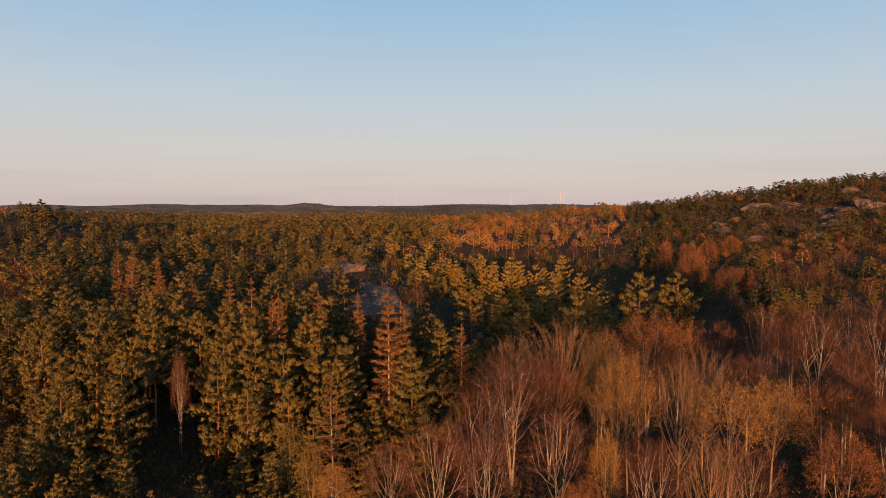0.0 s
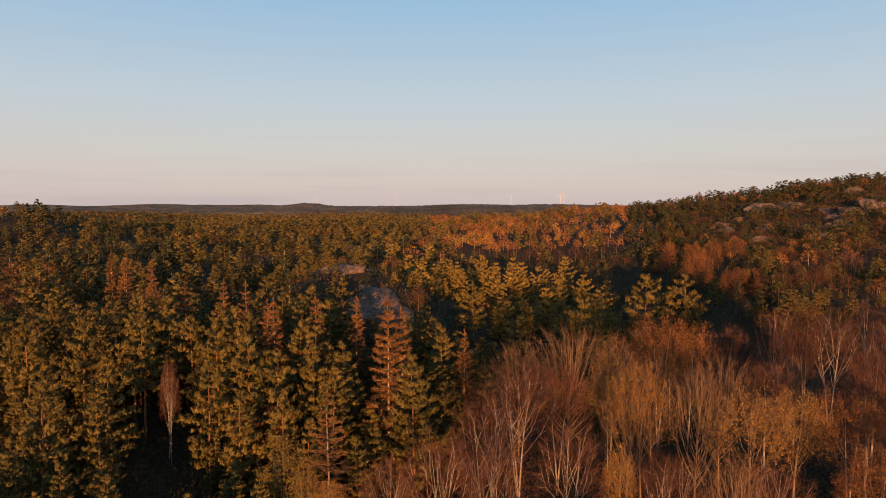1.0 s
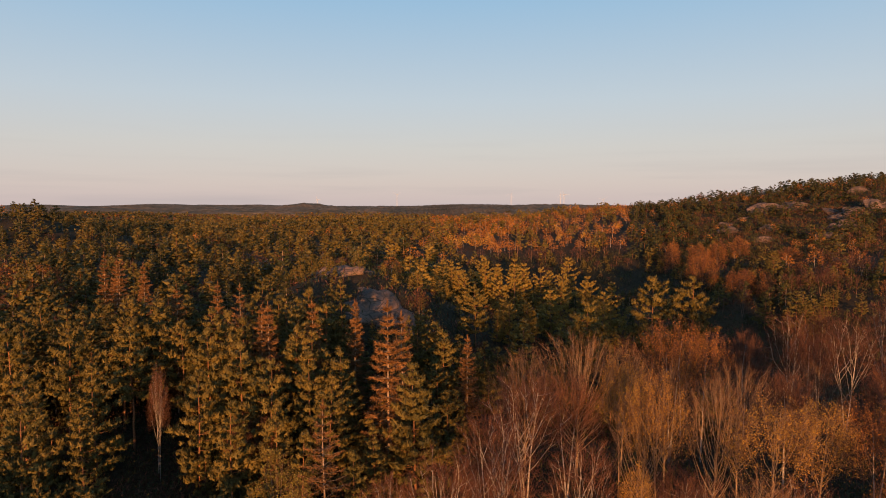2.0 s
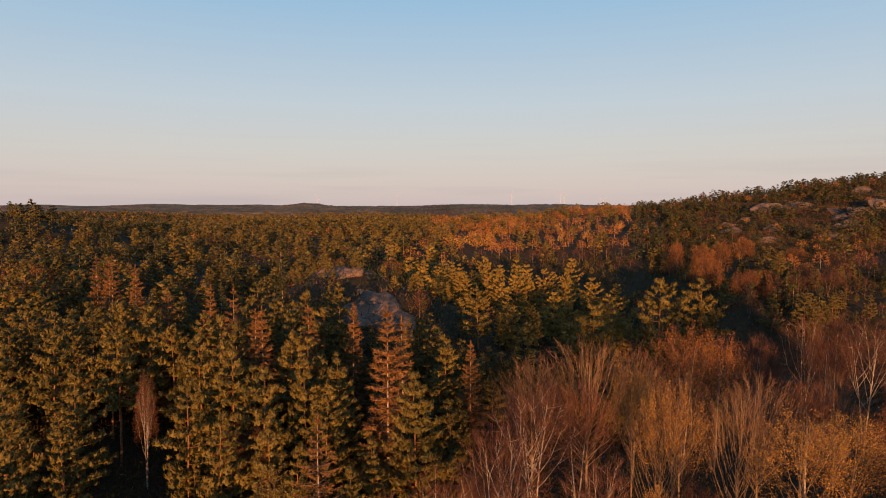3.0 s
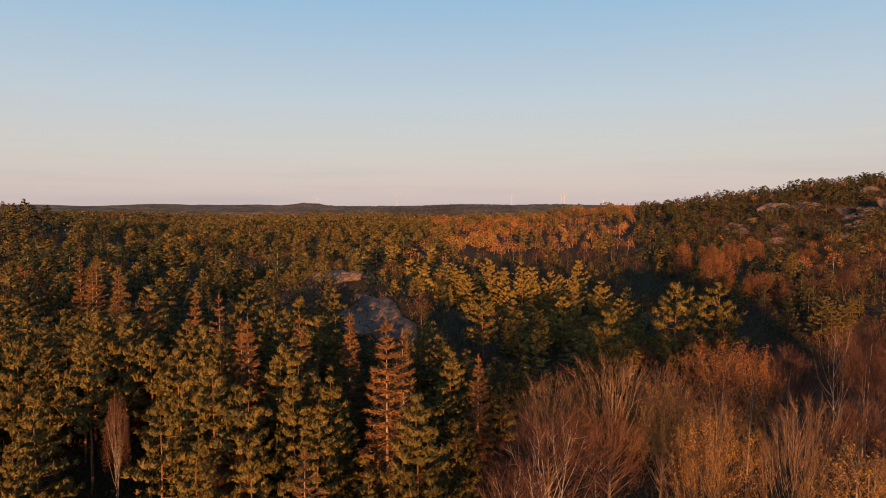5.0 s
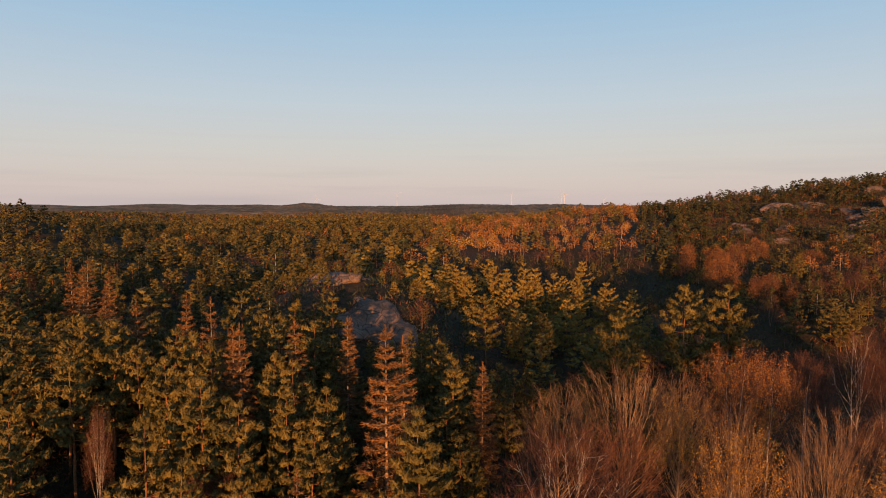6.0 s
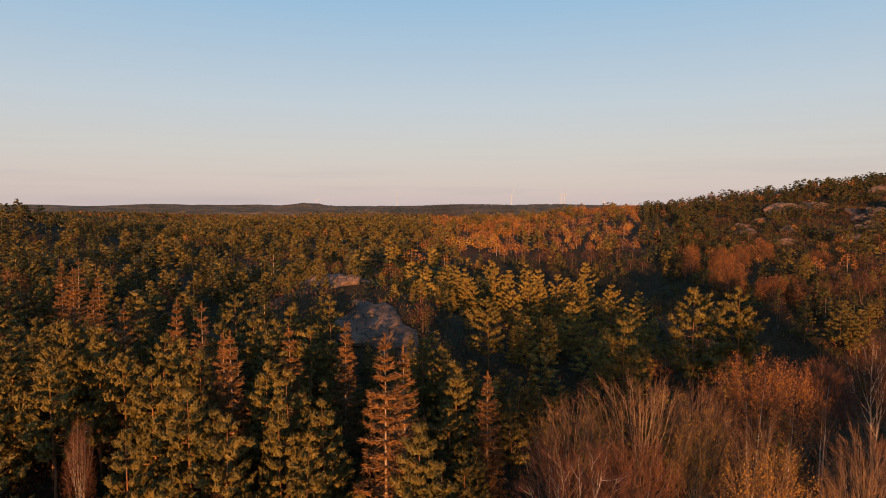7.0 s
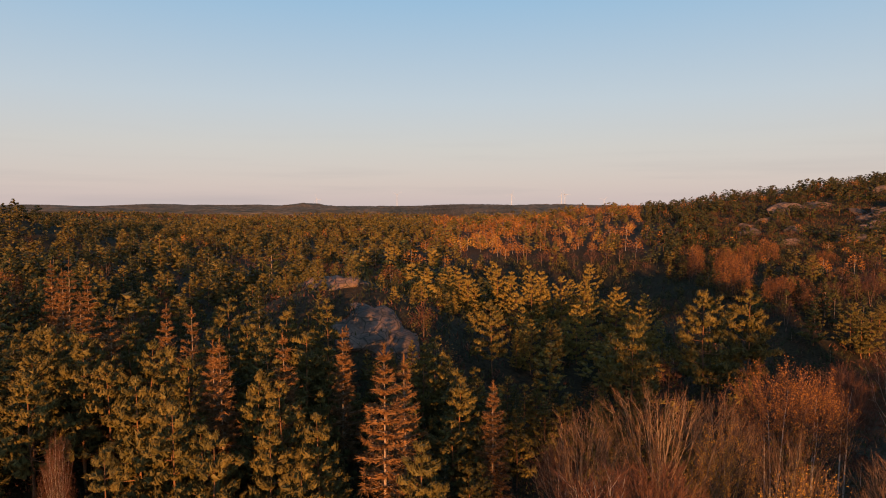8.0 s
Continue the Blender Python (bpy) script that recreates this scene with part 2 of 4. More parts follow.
# ---- tree shapes: each gives a list of (part, verts, tris) at a height of about 15 m, foot at the origin ----
def with_branches(limbs, count):
    """The longest limbs as parts of their own, the rest of the branches joined."""
    order = sorted(range(len(limbs)), key=lambda k: -np.ptp(limbs[k][0], axis=0).max())
    parts = [("branch", *limbs[k]) for k in order[:count]]
    rest = [limbs[k] for k in order[count:]]
    return parts + ([("branchwork", *joined(rest))] if rest else [])


def pine_shape(rng, tall, wide, bare=0.4, whorls=13, per=5, tufts=6, blades=12, size=0.40, sides=7, pointed=0.6, branches=8, lean=0.012):
    """A pine: trunk, limbs in uneven whorls that rise towards the top, and flat tufted pads of needles on their outer halves."""
    lean = rng.normal(0, lean, 2)
    hs = np.linspace(-0.4, tall, 9 if sides > 3 else 4)
    n = len(hs)
    bend = np.cumsum(rng.normal(0, 0.05, (n, 2)), axis=0) * (tall / 15)
    axis = np.stack([lean[0] * hs + bend[:, 0], lean[1] * hs + bend[:, 1], hs], 1)
    r0 = 0.0095 * tall + 0.02
    trunk = tube(axis, r0 * (1 - 0.93 * np.linspace(0, 1, n) ** 1.2), sides)
    limbs, centres, ways, sizes = [], [], [], []
    turn = rng.uniform(0, 6.28)
    heavy = rng.uniform(0, 6.28)
    for w in range(whorls):
        f = (w + rng.uniform(-0.35, 0.35)) / (whorls - 1)
        f = min(max(f, 0), 1)
        h = tall * (bare + (0.975 - bare) * f)
        reach = wide * max(1 - f, 0.02) ** pointed * (0.55 + 0.45 * min(1, f * 3.5 + 0.25)) * rng.uniform(0.78, 1.15) + 0.22
        root = np.array([np.interp(h, hs, axis[:, 0]), np.interp(h, hs, axis[:, 1]), h])
        for b in range(per if f < 0.9 else 4):
            if rng.random() < 0.16:
                continue
            turn += 2.4 + rng.uniform(-0.5, 0.5)
            ln = reach * rng.uniform(0.6, 1.2) * (1 + 0.18 * math.cos(turn - heavy))
            rise = 0.0 + 0.75 * f + rng.uniform(-0.15, 0.18)
            out = np.array([math.cos(turn), math.sin(turn), 0])
            s = np.array([0, 0.4, 1.0])[:, None]
            path = root + out * ln * s + np.array([0, 0, 1]) * ln * (rise * s * 0.6 + 0.26 * s ** 2 - 0.14 * s)
            limbs.append(tube(path, np.array([0.022, 0.015, 0.004]) * (0.6 + 0.5 * ln), 3))
            k = max(2, int(round(tufts * (0.30 + 0.70 * ln / wide))))
            t = np.append(rng.uniform(0.38, 0.95, k - 1), 1.0)
            side = np.array([-out[1], out[0], 0])
            p = np.stack([np.interp(t, s[:, 0], path[:, c]) for c in range(3)], 1)
            p = p + side * rng.normal(0, 0.24, (k, 1)) * ln * (0.35 + 0.6 * (1.05 - t[:, None])) + np.array([0, 0, 1]) * rng.uniform(-0.05, 0.16, (k, 1))
            centres.append(p)
            ways.append(np.tile(out * 0.55 + np.array([0, 0, 0.75]), (k, 1)))
            sizes.append(size * rng.uniform(0.75, 1.35, k) * (0.72 + 0.4 * (1 - f)))
    centres.append(axis[-1] + rng.normal(0, 0.12, (3, 3)) - np.array([0, 0, 0.15]))
    ways.append(np.tile([0, 0, 1.2], (3, 1)))
    sizes.append(np.full(3, size * 0.7))
    crown = clumps(rng, np.concatenate(centres), np.concatenate(sizes), np.concatenate(ways), blades, 0.34, 0.75, 0.5, 1.15)
    return [("trunk", *trunk)] + with_branches(limbs, branches) + [("crown", *crown)]


def spruce_shape(rng, tall, wide, bare=0.10, whorls=20, per=7, tufts=18, blades=7, size=0.44, sides=6, thin=0.0, fat=0.22, branches=6, inner=70):
    n = 6 if sides > 3 else 3
    hs = np.linspace(-0.4, tall, n)
    axis = np.stack([rng.normal(0, 0.03, n), rng.normal(0, 0.03, n), hs], 1)
    trunk = tube(axis, (0.010 * tall + 0.02) * (1 - 0.95 * np.linspace(0, 1, n)), sides)
    limbs, centres, ways = [], [], []
    turn = 0
    for w in range(whorls):
        f = min(max((w + rng.uniform(-0.25, 0.25)) / (whorls - 1), 0), 1)
        h = tall * (bare + (0.98 - bare) * f)
        reach = wide * (1 - f) ** 0.8 + 0.15
        root = np.array([np.interp(h, hs, axis[:, 0]), np.interp(h, hs, axis[:, 1]), h])
        for b in range(per if f < 0.8 else max(4, per - 2)):
            if rng.random() < 0.08 + thin:
                continue
            turn += 2.4 + rng.uniform(-0.4, 0.4)
            ln = reach * rng.uniform(0.65, 1.2)
            out = np.array([math.cos(turn), math.sin(turn), 0])
            dip = 0.55 * f - 0.28 + rng.uniform(-0.06, 0.06)
            s = np.array([0, 0.5, 1.0])[:, None]
            path = root + out * ln * s + np.array([0, 0, 1]) * ln * (dip * s + 0.16 * s ** 3)
            limbs.append(tube(path, np.array([0.016, 0.011, 0.003]) * (0.6 + 0.4 * ln), 3))
            k = max(3, int(tufts * (0.3 + 0.7 * ln / wide)))
            t = rng.uniform(0.15, 1.02, k)
            side = np.array([-out[1], out[0], 0])
            p = np.stack([np.interp(t, s[:, 0], path[:, c]) for c in range(3)], 1)
            p = p + side * rng.normal(0, 0.2, (k, 1)) * ln * (1.15 - t[:, None]) - np.array([0, 0, 1]) * rng.uniform(0, 0.18, (k, 1))
            centres.append(p)
            ways.append(out * 0.75 + side * rng.choice([-0.65, 0.65], (k, 1)) + np.array([0, 0, -0.15 + 0.45 * f]))
    centres.append(axis[-1] + np.array([[0, 0, -0.2], [0, 0, 0.05], [0, 0, 0.25]]))
    ways.append(np.tile([0, 0, 1.0], (3, 1)))
    crown = spikes(rng, np.concatenate(centres), np.concatenate(ways), blades, size * 1.25, size * fat, 0.34)
    if inner:
        f = rng.uniform(0, 0.9, inner)
        turns = rng.uniform(0, 6.28, inner)
        r = wide * (1 - f) ** 0.8 * rng.uniform(0.1, 0.5, inner)
        heart = np.stack([r * np.cos(turns), r * np.sin(turns), tall * (bare + (0.95 - bare) * f)], 1)
        flat = np.stack([np.cos(turns), np.sin(turns), rng.normal(-0.2, 0.2, inner)], 1)
        crown = joined([crown, spikes(rng, heart, flat, 1, 0.30 * wide, 0.13 * wide, 0.3)])
    return [("trunk", *trunk)] + with_branches(limbs, branches) + [("crown", *crown)]


def dome_shape(rng, tall, wide, stems=1, limbs=14, seconds=6, twigs=20, low=0.36, fork=0.25, stem_r=0.0085, limb_r=0.036, twig=0.75, twig_w=0.028, spread=0.42, leaves=0, leaf=0.1, sides=5, branches=8, bulge=0.2, haze=2800):
    """A bare broadleaved tree: stems that fork, limbs that sweep up to a lumpy dome, side branches on them and fine twigs; leaves where some still hang."""
    base = tall * low
    parts, arms, at, way, axes = [], [], [], [], []
    for st in range(stems):
        a = st * 6.28 / stems + rng.uniform(-0.6, 0.6)
        n = 6 if sides > 3 else 3
        t = np.linspace(0, 1, n)
        lean = (0.36 * wide if stems > 1 else 0.08 * wide) * rng.uniform(0.6, 1.2)
        top = tall * (0.9 if st == 0 else rng.uniform(0.74, 0.88))
        wob = np.cumsum(rng.normal(0, 0.09, (n, 2)), axis=0) * t[:, None]
        axis = np.stack([math.cos(a) * lean * t ** 1.3 + wob[:, 0], math.sin(a) * lean * t ** 1.3 + wob[:, 1], top * t - 0.4 * (1 - t)], 1)
        parts.append(("trunk", *tube(axis, stem_r * tall * (1 - 0.93 * t) / stems ** 0.3 + 0.008, sides)))
        axes.append((t, axis, top))
    lump = rng.uniform(0, 6.28, 3)
    for k in range(limbs):
        f = math.sqrt((k + 0.5) / limbs)
        a = k * 2.4 + rng.uniform(-0.35, 0.35)
        out = np.array([math.cos(a), math.sin(a), 0])
        uneven = 1 + 0.10 * math.sin(2 * a + lump[0]) + 0.08 * math.sin(3 * a + lump[1]) + rng.normal(0, 0.04)
        end = out * wide * 0.84 * f * uneven + np.array([0, 0, base + (tall - base) * math.sqrt(max(0.03, 1 - (0.95 * f) ** 2)) * 0.9 * (0.5 + 0.5 * uneven)])
        t, axis, top = axes[k % stems]
        start = min(0.85, max(fork * rng.uniform(0.6, 1.2), (end[2] - 1.15 * wide * f - 0.22 * tall) / top))
        root = np.array([np.interp(start, t, axis[:, c]) for c in range(3)])
        u = np.array([0, 0.28, 0.62, 1.0])[:, None] if sides > 3 else np.array([0, 0.5, 1.0])[:, None]
        arc = np.sin(u * math.pi)
        reach = np.linalg.norm(end - root)
        path = root + (end - root) * u + out * wide * f * bulge * arc - np.array([0, 0, 0.05]) * reach * arc + rng.normal(0, 0.09, (len(u), 3)) * arc
        arms.append(tube(path, (limb_r * (1 - 0.86 * u[:, 0]) + 0.004) * (0.55 + 0.5 * reach / tall), 3))
        for j in range(seconds):
            g = 0.46 + 0.53 * (j + rng.uniform(0.1, 0.9)) / seconds
            p = np.array([np.interp(g, u[:, 0], path[:, c]) for c in range(3)])
            d = (end - root) / reach * 0.9 + out * 0.25 + np.array([0, 0, 0.3]) + rng.normal(0, spread, 3)
            d /= np.linalg.norm(d)
            ln = (0.24 * wide + 0.45) * (1.25 - 0.55 * g) * rng.uniform(0.7, 1.25)
            q = p + d * ln * np.array([0, 0.55, 1.0])[:, None] + np.array([0, 0, 0.08]) * ln * np.array([0, 0, 1.0])[:, None]
            arms.append(tube(q, limb_r * np.array([0.36, 0.24, 0.1]), 3))
            h = rng.uniform(0.2, 1.05, (twigs, 1))
            at.append(p + (q[2] - p) * h + rng.normal(0, 0.10, (twigs, 3)))
            way.append(d + rng.normal(0, spread, (twigs, 3)) + np.array([0, 0, 0.12]))
    # the fine outer twigs that fill the dome's outline
    e = np.arcsin(rng.uniform(-0.35, 1, haze))
    a = rng.uniform(0, 6.28, haze)
    d = np.stack([np.cos(a) * np.cos(e), np.sin(a) * np.cos(e), np.sin(e)], 1)
    uneven = 1 + 0.10 * np.sin(2 * a + lump[0]) + 0.08 * np.sin(3 * a + lump[1]) + 0.10 * np.sin(5 * a + 7 * e + lump[2])
    size = np.stack([np.full(haze, wide), np.full(haze, wide), np.full(haze, tall - base)], 1)
    at.append(np.array([0, 0, base]) + d * size * (rng.uniform(0.2, 1, haze) ** 0.4 * 0.94 * uneven)[:, None])
    way.append(d * np.array([0.8, 0.8, 0.5]) + np.array([0, 0, 0.75]) + rng.normal(0, spread * 0.8, (haze, 3)))
    at, way = np.concatenate(at), np.concatenate(way)
    way /= np.linalg.norm(way, axis=1)[:, None]
    parts += with_branches(arms, branches)
    parts.append(("crown", *spikes(rng, at + way * twig * 0.3, way, 1, twig, twig_w, 0.05)))
    if leaves:
        pick = rng.integers(0, len(at), leaves)
        c = at[pick] + way[pick] * twig * rng.uniform(0.2, 0.9, (leaves, 1)) + rng.normal(0, 0.08, (leaves, 3))
        parts.append(("foliage", *spikes(rng, c, rng.normal(0, 1, (leaves, 3)), 1, leaf * 1.5, leaf, 1.0)))
    return parts


# ---- trees that stand as things of their own ----
def build_tree(name, shape, mats, label, category, group):
    root = tagged(new(name), label, category, group)
    root.empty_display_size = 0.5
    for part_name, verts, tris in shape:
        ob = new(part_name, mesh_of(part_name, verts, tris, mats[part_name]))
        ob.parent = root
        if part_name in ("branchwork", "crown", "foliage"):
            tagged(ob, kind="stuff")
    return root


def clothed(bark, needles, limb=None, leaves=None):
    return {"trunk": bark, "branch": limb or bark, "branchwork": limb or bark, "crown": needles, "foliage": leaves}


PINE_MATS = clothed(PINE_BARK, PINE_NEEDLES)
SPRUCE_MATS = clothed(SPRUCE_BARK, SPRUCE_NEEDLES)
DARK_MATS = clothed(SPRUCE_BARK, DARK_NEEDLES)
KINDS = {
    # kind: shape at a height of 15 m, materials, name, label, category, group, number of variants
    "pine": (lambda r: pine_shape(r, 15, r.uniform(3.3, 4.1), r.uniform(0.08, 0.22), 13, 6, 7, 15, 0.54, pointed=r.uniform(0.6, 0.85), lean=0.025), PINE_MATS, "pine_tree",
             "tall green pine with an orange-brown trunk and open layered crown", "pine tree", "pines of the forest", 8),
    "high": (lambda r: pine_shape(r, 15, r.uniform(3.2, 3.8), r.uniform(0.42, 0.5), 9, 6, 7, 15, 0.54, lean=0.025), PINE_MATS, "pine_tree",
             "tall pine with a long bare trunk under a high green crown", "pine tree", "pines of the forest", 4),
    "dense": (lambda r: pine_shape(r, 15, r.uniform(3.8, 4.5), 0.06, 14, 6, 7, 13, 0.58, pointed=0.8), PINE_MATS, "pine_tree",
              "bushy green pine with dense branches nearly to the ground", "pine tree", "pines of the forest", 3),
    "round": (lambda r: pine_shape(r, 15, r.uniform(3.8, 4.6), 0.28, 10, 6, 8, 16, 0.60, pointed=0.40), PINE_MATS, "pine_tree",
              "broad-topped pine with a rounded yellow-green crown", "pine tree", "pines of the forest", 3),
    "bushy": (lambda r: pine_shape(r, 15, 5.2, 0.04, 17, 7, 10, 15, 0.54, pointed=0.9), PINE_MATS, "pine_tree",
              "big bushy yellow-green pine clothed in branches to its foot", "pine tree", "pines of the forest", 1),
    # needles coloured brighter in place of sunlight
    "gold": (lambda r: pine_shape(r, 15, r.uniform(3.5, 4.3), 0.10, 11, 6, 6, 13, 0.58, 5, r.uniform(0.42, 0.6), branches=5), clothed(PINE_BARK, SUNLIT_NEEDLES), "pine_tree",
             "low rounded young pine with golden light painted into its needles", "pine tree", "pines of the forest", 6),
    "plain": (lambda r: pine_shape(r, 15, r.uniform(3.4, 4.1), r.uniform(0.06, 0.2), 11, 5, 6, 10, 0.66, 5, pointed=0.7, branches=4), PINE_MATS, "pine_tree",
              "green pine half shaded by its taller neighbours", "pine tree", "pines of the forest", 6),
    "spruce": (lambda r: spruce_shape(r, 15, r.uniform(2.2, 2.6)), SPRUCE_MATS, "spruce_tree",
               "slender spruce with reddish-brown drooping branches and pointed top", "spruce tree", "reddish spruces", 4),
    "bare_spruce": (lambda r: spruce_shape(r, 15, r.uniform(3.2, 3.6), 0.12, 17, 6, 20, 8, 0.36, thin=0.12, inner=0), SPRUCE_MATS, "spruce_tree",
                    "thinning reddish spruce with a pale trunk showing through", "spruce tree", "reddish spruces", 2),
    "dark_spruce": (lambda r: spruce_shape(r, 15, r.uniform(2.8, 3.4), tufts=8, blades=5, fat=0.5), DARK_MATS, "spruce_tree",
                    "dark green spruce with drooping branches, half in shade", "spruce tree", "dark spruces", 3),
    "birch": (lambda r: dome_shape(r, 15, 3.6, int(r.integers(1, 3)), 16, 6, 24, low=r.uniform(0.62, 0.70), fork=0.42, twig_w=0.028, bulge=0.08), clothed(BIRCH_BARK, BIRCH_TWIGS, RED_BARK), "birch_tree",
              "bare birch with white trunk and reddish-brown twigs", "birch tree", "bare birches", 6),
    "white_birch": (lambda r: dome_shape(r, 15, 3.6, int(r.integers(2, 4)), 15, 5, 26, low=0.62, fork=0.45, bulge=0.08, stem_r=0.0075, limb_r=0.05, twig_w=0.022, branches=10, haze=2200), clothed(BIRCH_BARK, BIRCH_TWIGS, BIRCH_BARK), "birch_tree",
                    "bare birch with forked white stems standing out of reddish twigs", "birch tree", "bare birches", 4),
    "orange_birch": (lambda r: dome_shape(r, 15, 3.9, 2, 16, 6, 14, leaves=6000, leaf=0.07, low=0.66, fork=0.42, bulge=0.1, haze=1800), clothed(BIRCH_BARK, BIRCH_TWIGS, RED_BARK, ORANGE_LEAVES), "birch_tree",
                     "birch with white stems and a crown of orange autumn leaves", "birch tree", "birches in autumn leaf", 4),
    "yellow_birch": (lambda r: dome_shape(r, 15, 3.4, 1, 16, 6, 12, leaves=5600, leaf=0.07, low=0.64, fork=0.42, limb_r=0.04, bulge=0.1, haze=1600), clothed(GREY_BARK, GREY_TWIGS, GREY_BARK, YELLOW_LEAVES), "birch_tree",
                     "slim birch with golden yellow autumn leaves", "birch tree", "birches in autumn leaf", 2),
    "russet": (lambda r: dome_shape(r, 15, 6.0, 2, 18, 6, 16, leaves=3600, leaf=0.17, low=0.25, fork=0.2, twig_w=0.06, twig=1.1), clothed(RED_BARK, BIRCH_TWIGS, RED_BARK, ORANGE_LEAVES), "oak_tree",
               "broad russet-brown tree with a rounded crown down to the ground", "tree", "russet trees of the valley", 2),
    "coppice": (lambda r: dome_shape(r, 15, 4.6, 1, 46, 4, 10, low=0.62, fork=0.32, limb_r=0.046, twig=0.95, twig_w=0.026, spread=0.22, haze=700, branches=12, bulge=0.17), clothed(GREY_BARK, GREY_TWIGS),
                "bare_tree", "bare many-stemmed tree with pale upswept branches in a fan", "tree", "bare fan-shaped trees", 4),
    "olive": (lambda r: dome_shape(r, 15, 3.0, 3, 12, 5, 8, leaves=4200, leaf=0.14, low=0.1), clothed(GREY_BARK, BIRCH_TWIGS, None, OLIVE_LEAVES),
              "sallow_tree", "sallow with sparse olive-yellow leaves on upright branches", "tree", "sallows among the pines", 2),
}
templates = {}
planted = []


def plant(kind, x, y, top, wide=1.0):
    """One tree whose top reaches the given height above the place's zero."""
    shape, mats, name, label, category, group, variants = KINDS[kind]
    k = len([p for p in planted if p[3] == kind]) % variants
    foot = float(height(x, y))
    size = (top - foot) / 15
    spin = random.uniform(0, 6.28)
    m = Matrix.LocRotScale((x, y, foot), Euler((random.gauss(0, 0.012), random.gauss(0, 0.012), spin)), (size * wide, size * wide, size))
    if (kind, k) in templates:
        first = templates[kind, k]
        copy_thing(first, m @ Matrix.Diagonal((1 / first.scale.x, 1 / first.scale.y, 1 / first.scale.z, 1)))
    else:
        rng = np.random.default_rng(sum(map(ord, kind)) * 31 + k)
        root = build_tree(name, shape(rng), mats, label, category, group)
        templates[kind, k] = root
        root.matrix_basis = m
    planted.append((x, y, top, kind))


# the trees that stand out: x, y, height of the top
MARKED = {
    "spruce": [(-6.2, 72.5, 19.8), (-5.0, 77.4, 17.8), (-13.1, 95.8, 16.5), (-14.5, 108, 14.6), (2.5, 86.2, 13.5), (-34.4, 100.4, 18.5),
               (-17.1, 87, 17.7), (-21.4, 82.4, 18.0), (-23.0, 84.6, 17.4), (-38.0, 95.1, 18.5), (-49.1, 109.0, 18.4), (-73.5, 142.6, 19.6), (-67, 135, 19.0), (-54.6, 121, 19.3)],
    "bare_spruce": [(-29.1, 95, 18.9), (-10.7, 59.3, 13.5), (-70.2, 142, 19.9)],
    "pine": [(-22, 74, 15.2), (-18.4, 71.5, 14.2), (-25.6, 70.5, 13.2), (-14.6, 73.5, 14.4), (-12.2, 69.5, 12.6), (-24.6, 79, 15.4), (-11.4, 75, 14.0),
             (-32.8, 92, 16.2), (-18.5, 82, 15.8), (-15.4, 80.0, 15.4), (-36.5, 71, 13.9),
             (-64.7, 107.9, 14.8), (-35.2, 66.5, 11.0), (-39.5, 63.5, 13.0), (-52.7, 83, 15.9),
             (-25.5, 85, 16.0), (-28.5, 82, 15.2), (-23.8, 77.5, 14.6), (-28.9, 88.5, 16.4), (-19.8, 75, 13.6), (-42.5, 69, 13.2),
             (-4.8, 103, 13.4), (-0.8, 88.7, 13.2), ],
    "high": [(-39.1, 91.9, 17.2), (-42.5, 88.7, 15.4), (-44.6, 94.5, 17.0), (-46.2, 82.6, 15.9), (-37.6, 81, 15.6), (-33.5, 87, 15.2)],
    "plain": [(-20.5, 113, 15.6), (-24, 117, 15.8), (-26, 105, 16.0), (-18.6, 104, 14.8), (-22, 99, 16.4), (-15.5, 101, 13.6), (-21, 121, 15.2), (-27, 131, 15.4), (-31, 143, 16.2), (-34.5, 150, 16.5), (-5, 138, 12.4), (-8, 147, 14.4), (-12, 157, 16.4)],
    "bushy": [(-3.2, 68.6, 14.4)],
    "dense": [(-8.2, 60.5, 8.6), (-16.2, 66, 11.0), (-20.8, 66, 11.4), (-13.6, 63.5, 9.4), (-13, 117, 9.8), (-9.6, 119.5, 9.4), (-16.4, 119, 10.4), (-6.8, 122, 10.0), (-11.3, 112.5, 8.8), (-7.0, 66.5, 9.0), (-24.5, 69, 5.6),
              (-40, 60, 9.0), (-34, 58, 7.2), (-29, 56, 7.0), (-16, 57, 7.0), (-21, 54, 6.6), (-33.5, 53.5, 6.8), (-25, 52, 6.0), (-38, 54.5, 7.4)],
    "round": [(24.2, 115.5, 13.3), (17.5, 141, 9.4), (41.7, 133.5, 15.4), (51.8, 138, 14.9), (6.2, 132, 14.0), (116.5, 230, 14.2)],
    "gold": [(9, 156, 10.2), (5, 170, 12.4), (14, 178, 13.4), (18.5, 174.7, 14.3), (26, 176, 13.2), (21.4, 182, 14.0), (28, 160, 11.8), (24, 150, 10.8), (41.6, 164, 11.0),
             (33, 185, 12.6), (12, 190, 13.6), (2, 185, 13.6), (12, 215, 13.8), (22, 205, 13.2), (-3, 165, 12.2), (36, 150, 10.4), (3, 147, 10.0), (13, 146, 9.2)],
    "olive": [(-15.4, 62.0, 8.8), (-12.4, 58.0, 8.0)],
}
for kind, places in MARKED.items():
    for x, y, top in places:
        plant(kind, x, y, top, 0.9 if kind == "spruce" and y > 90 else 1.0)

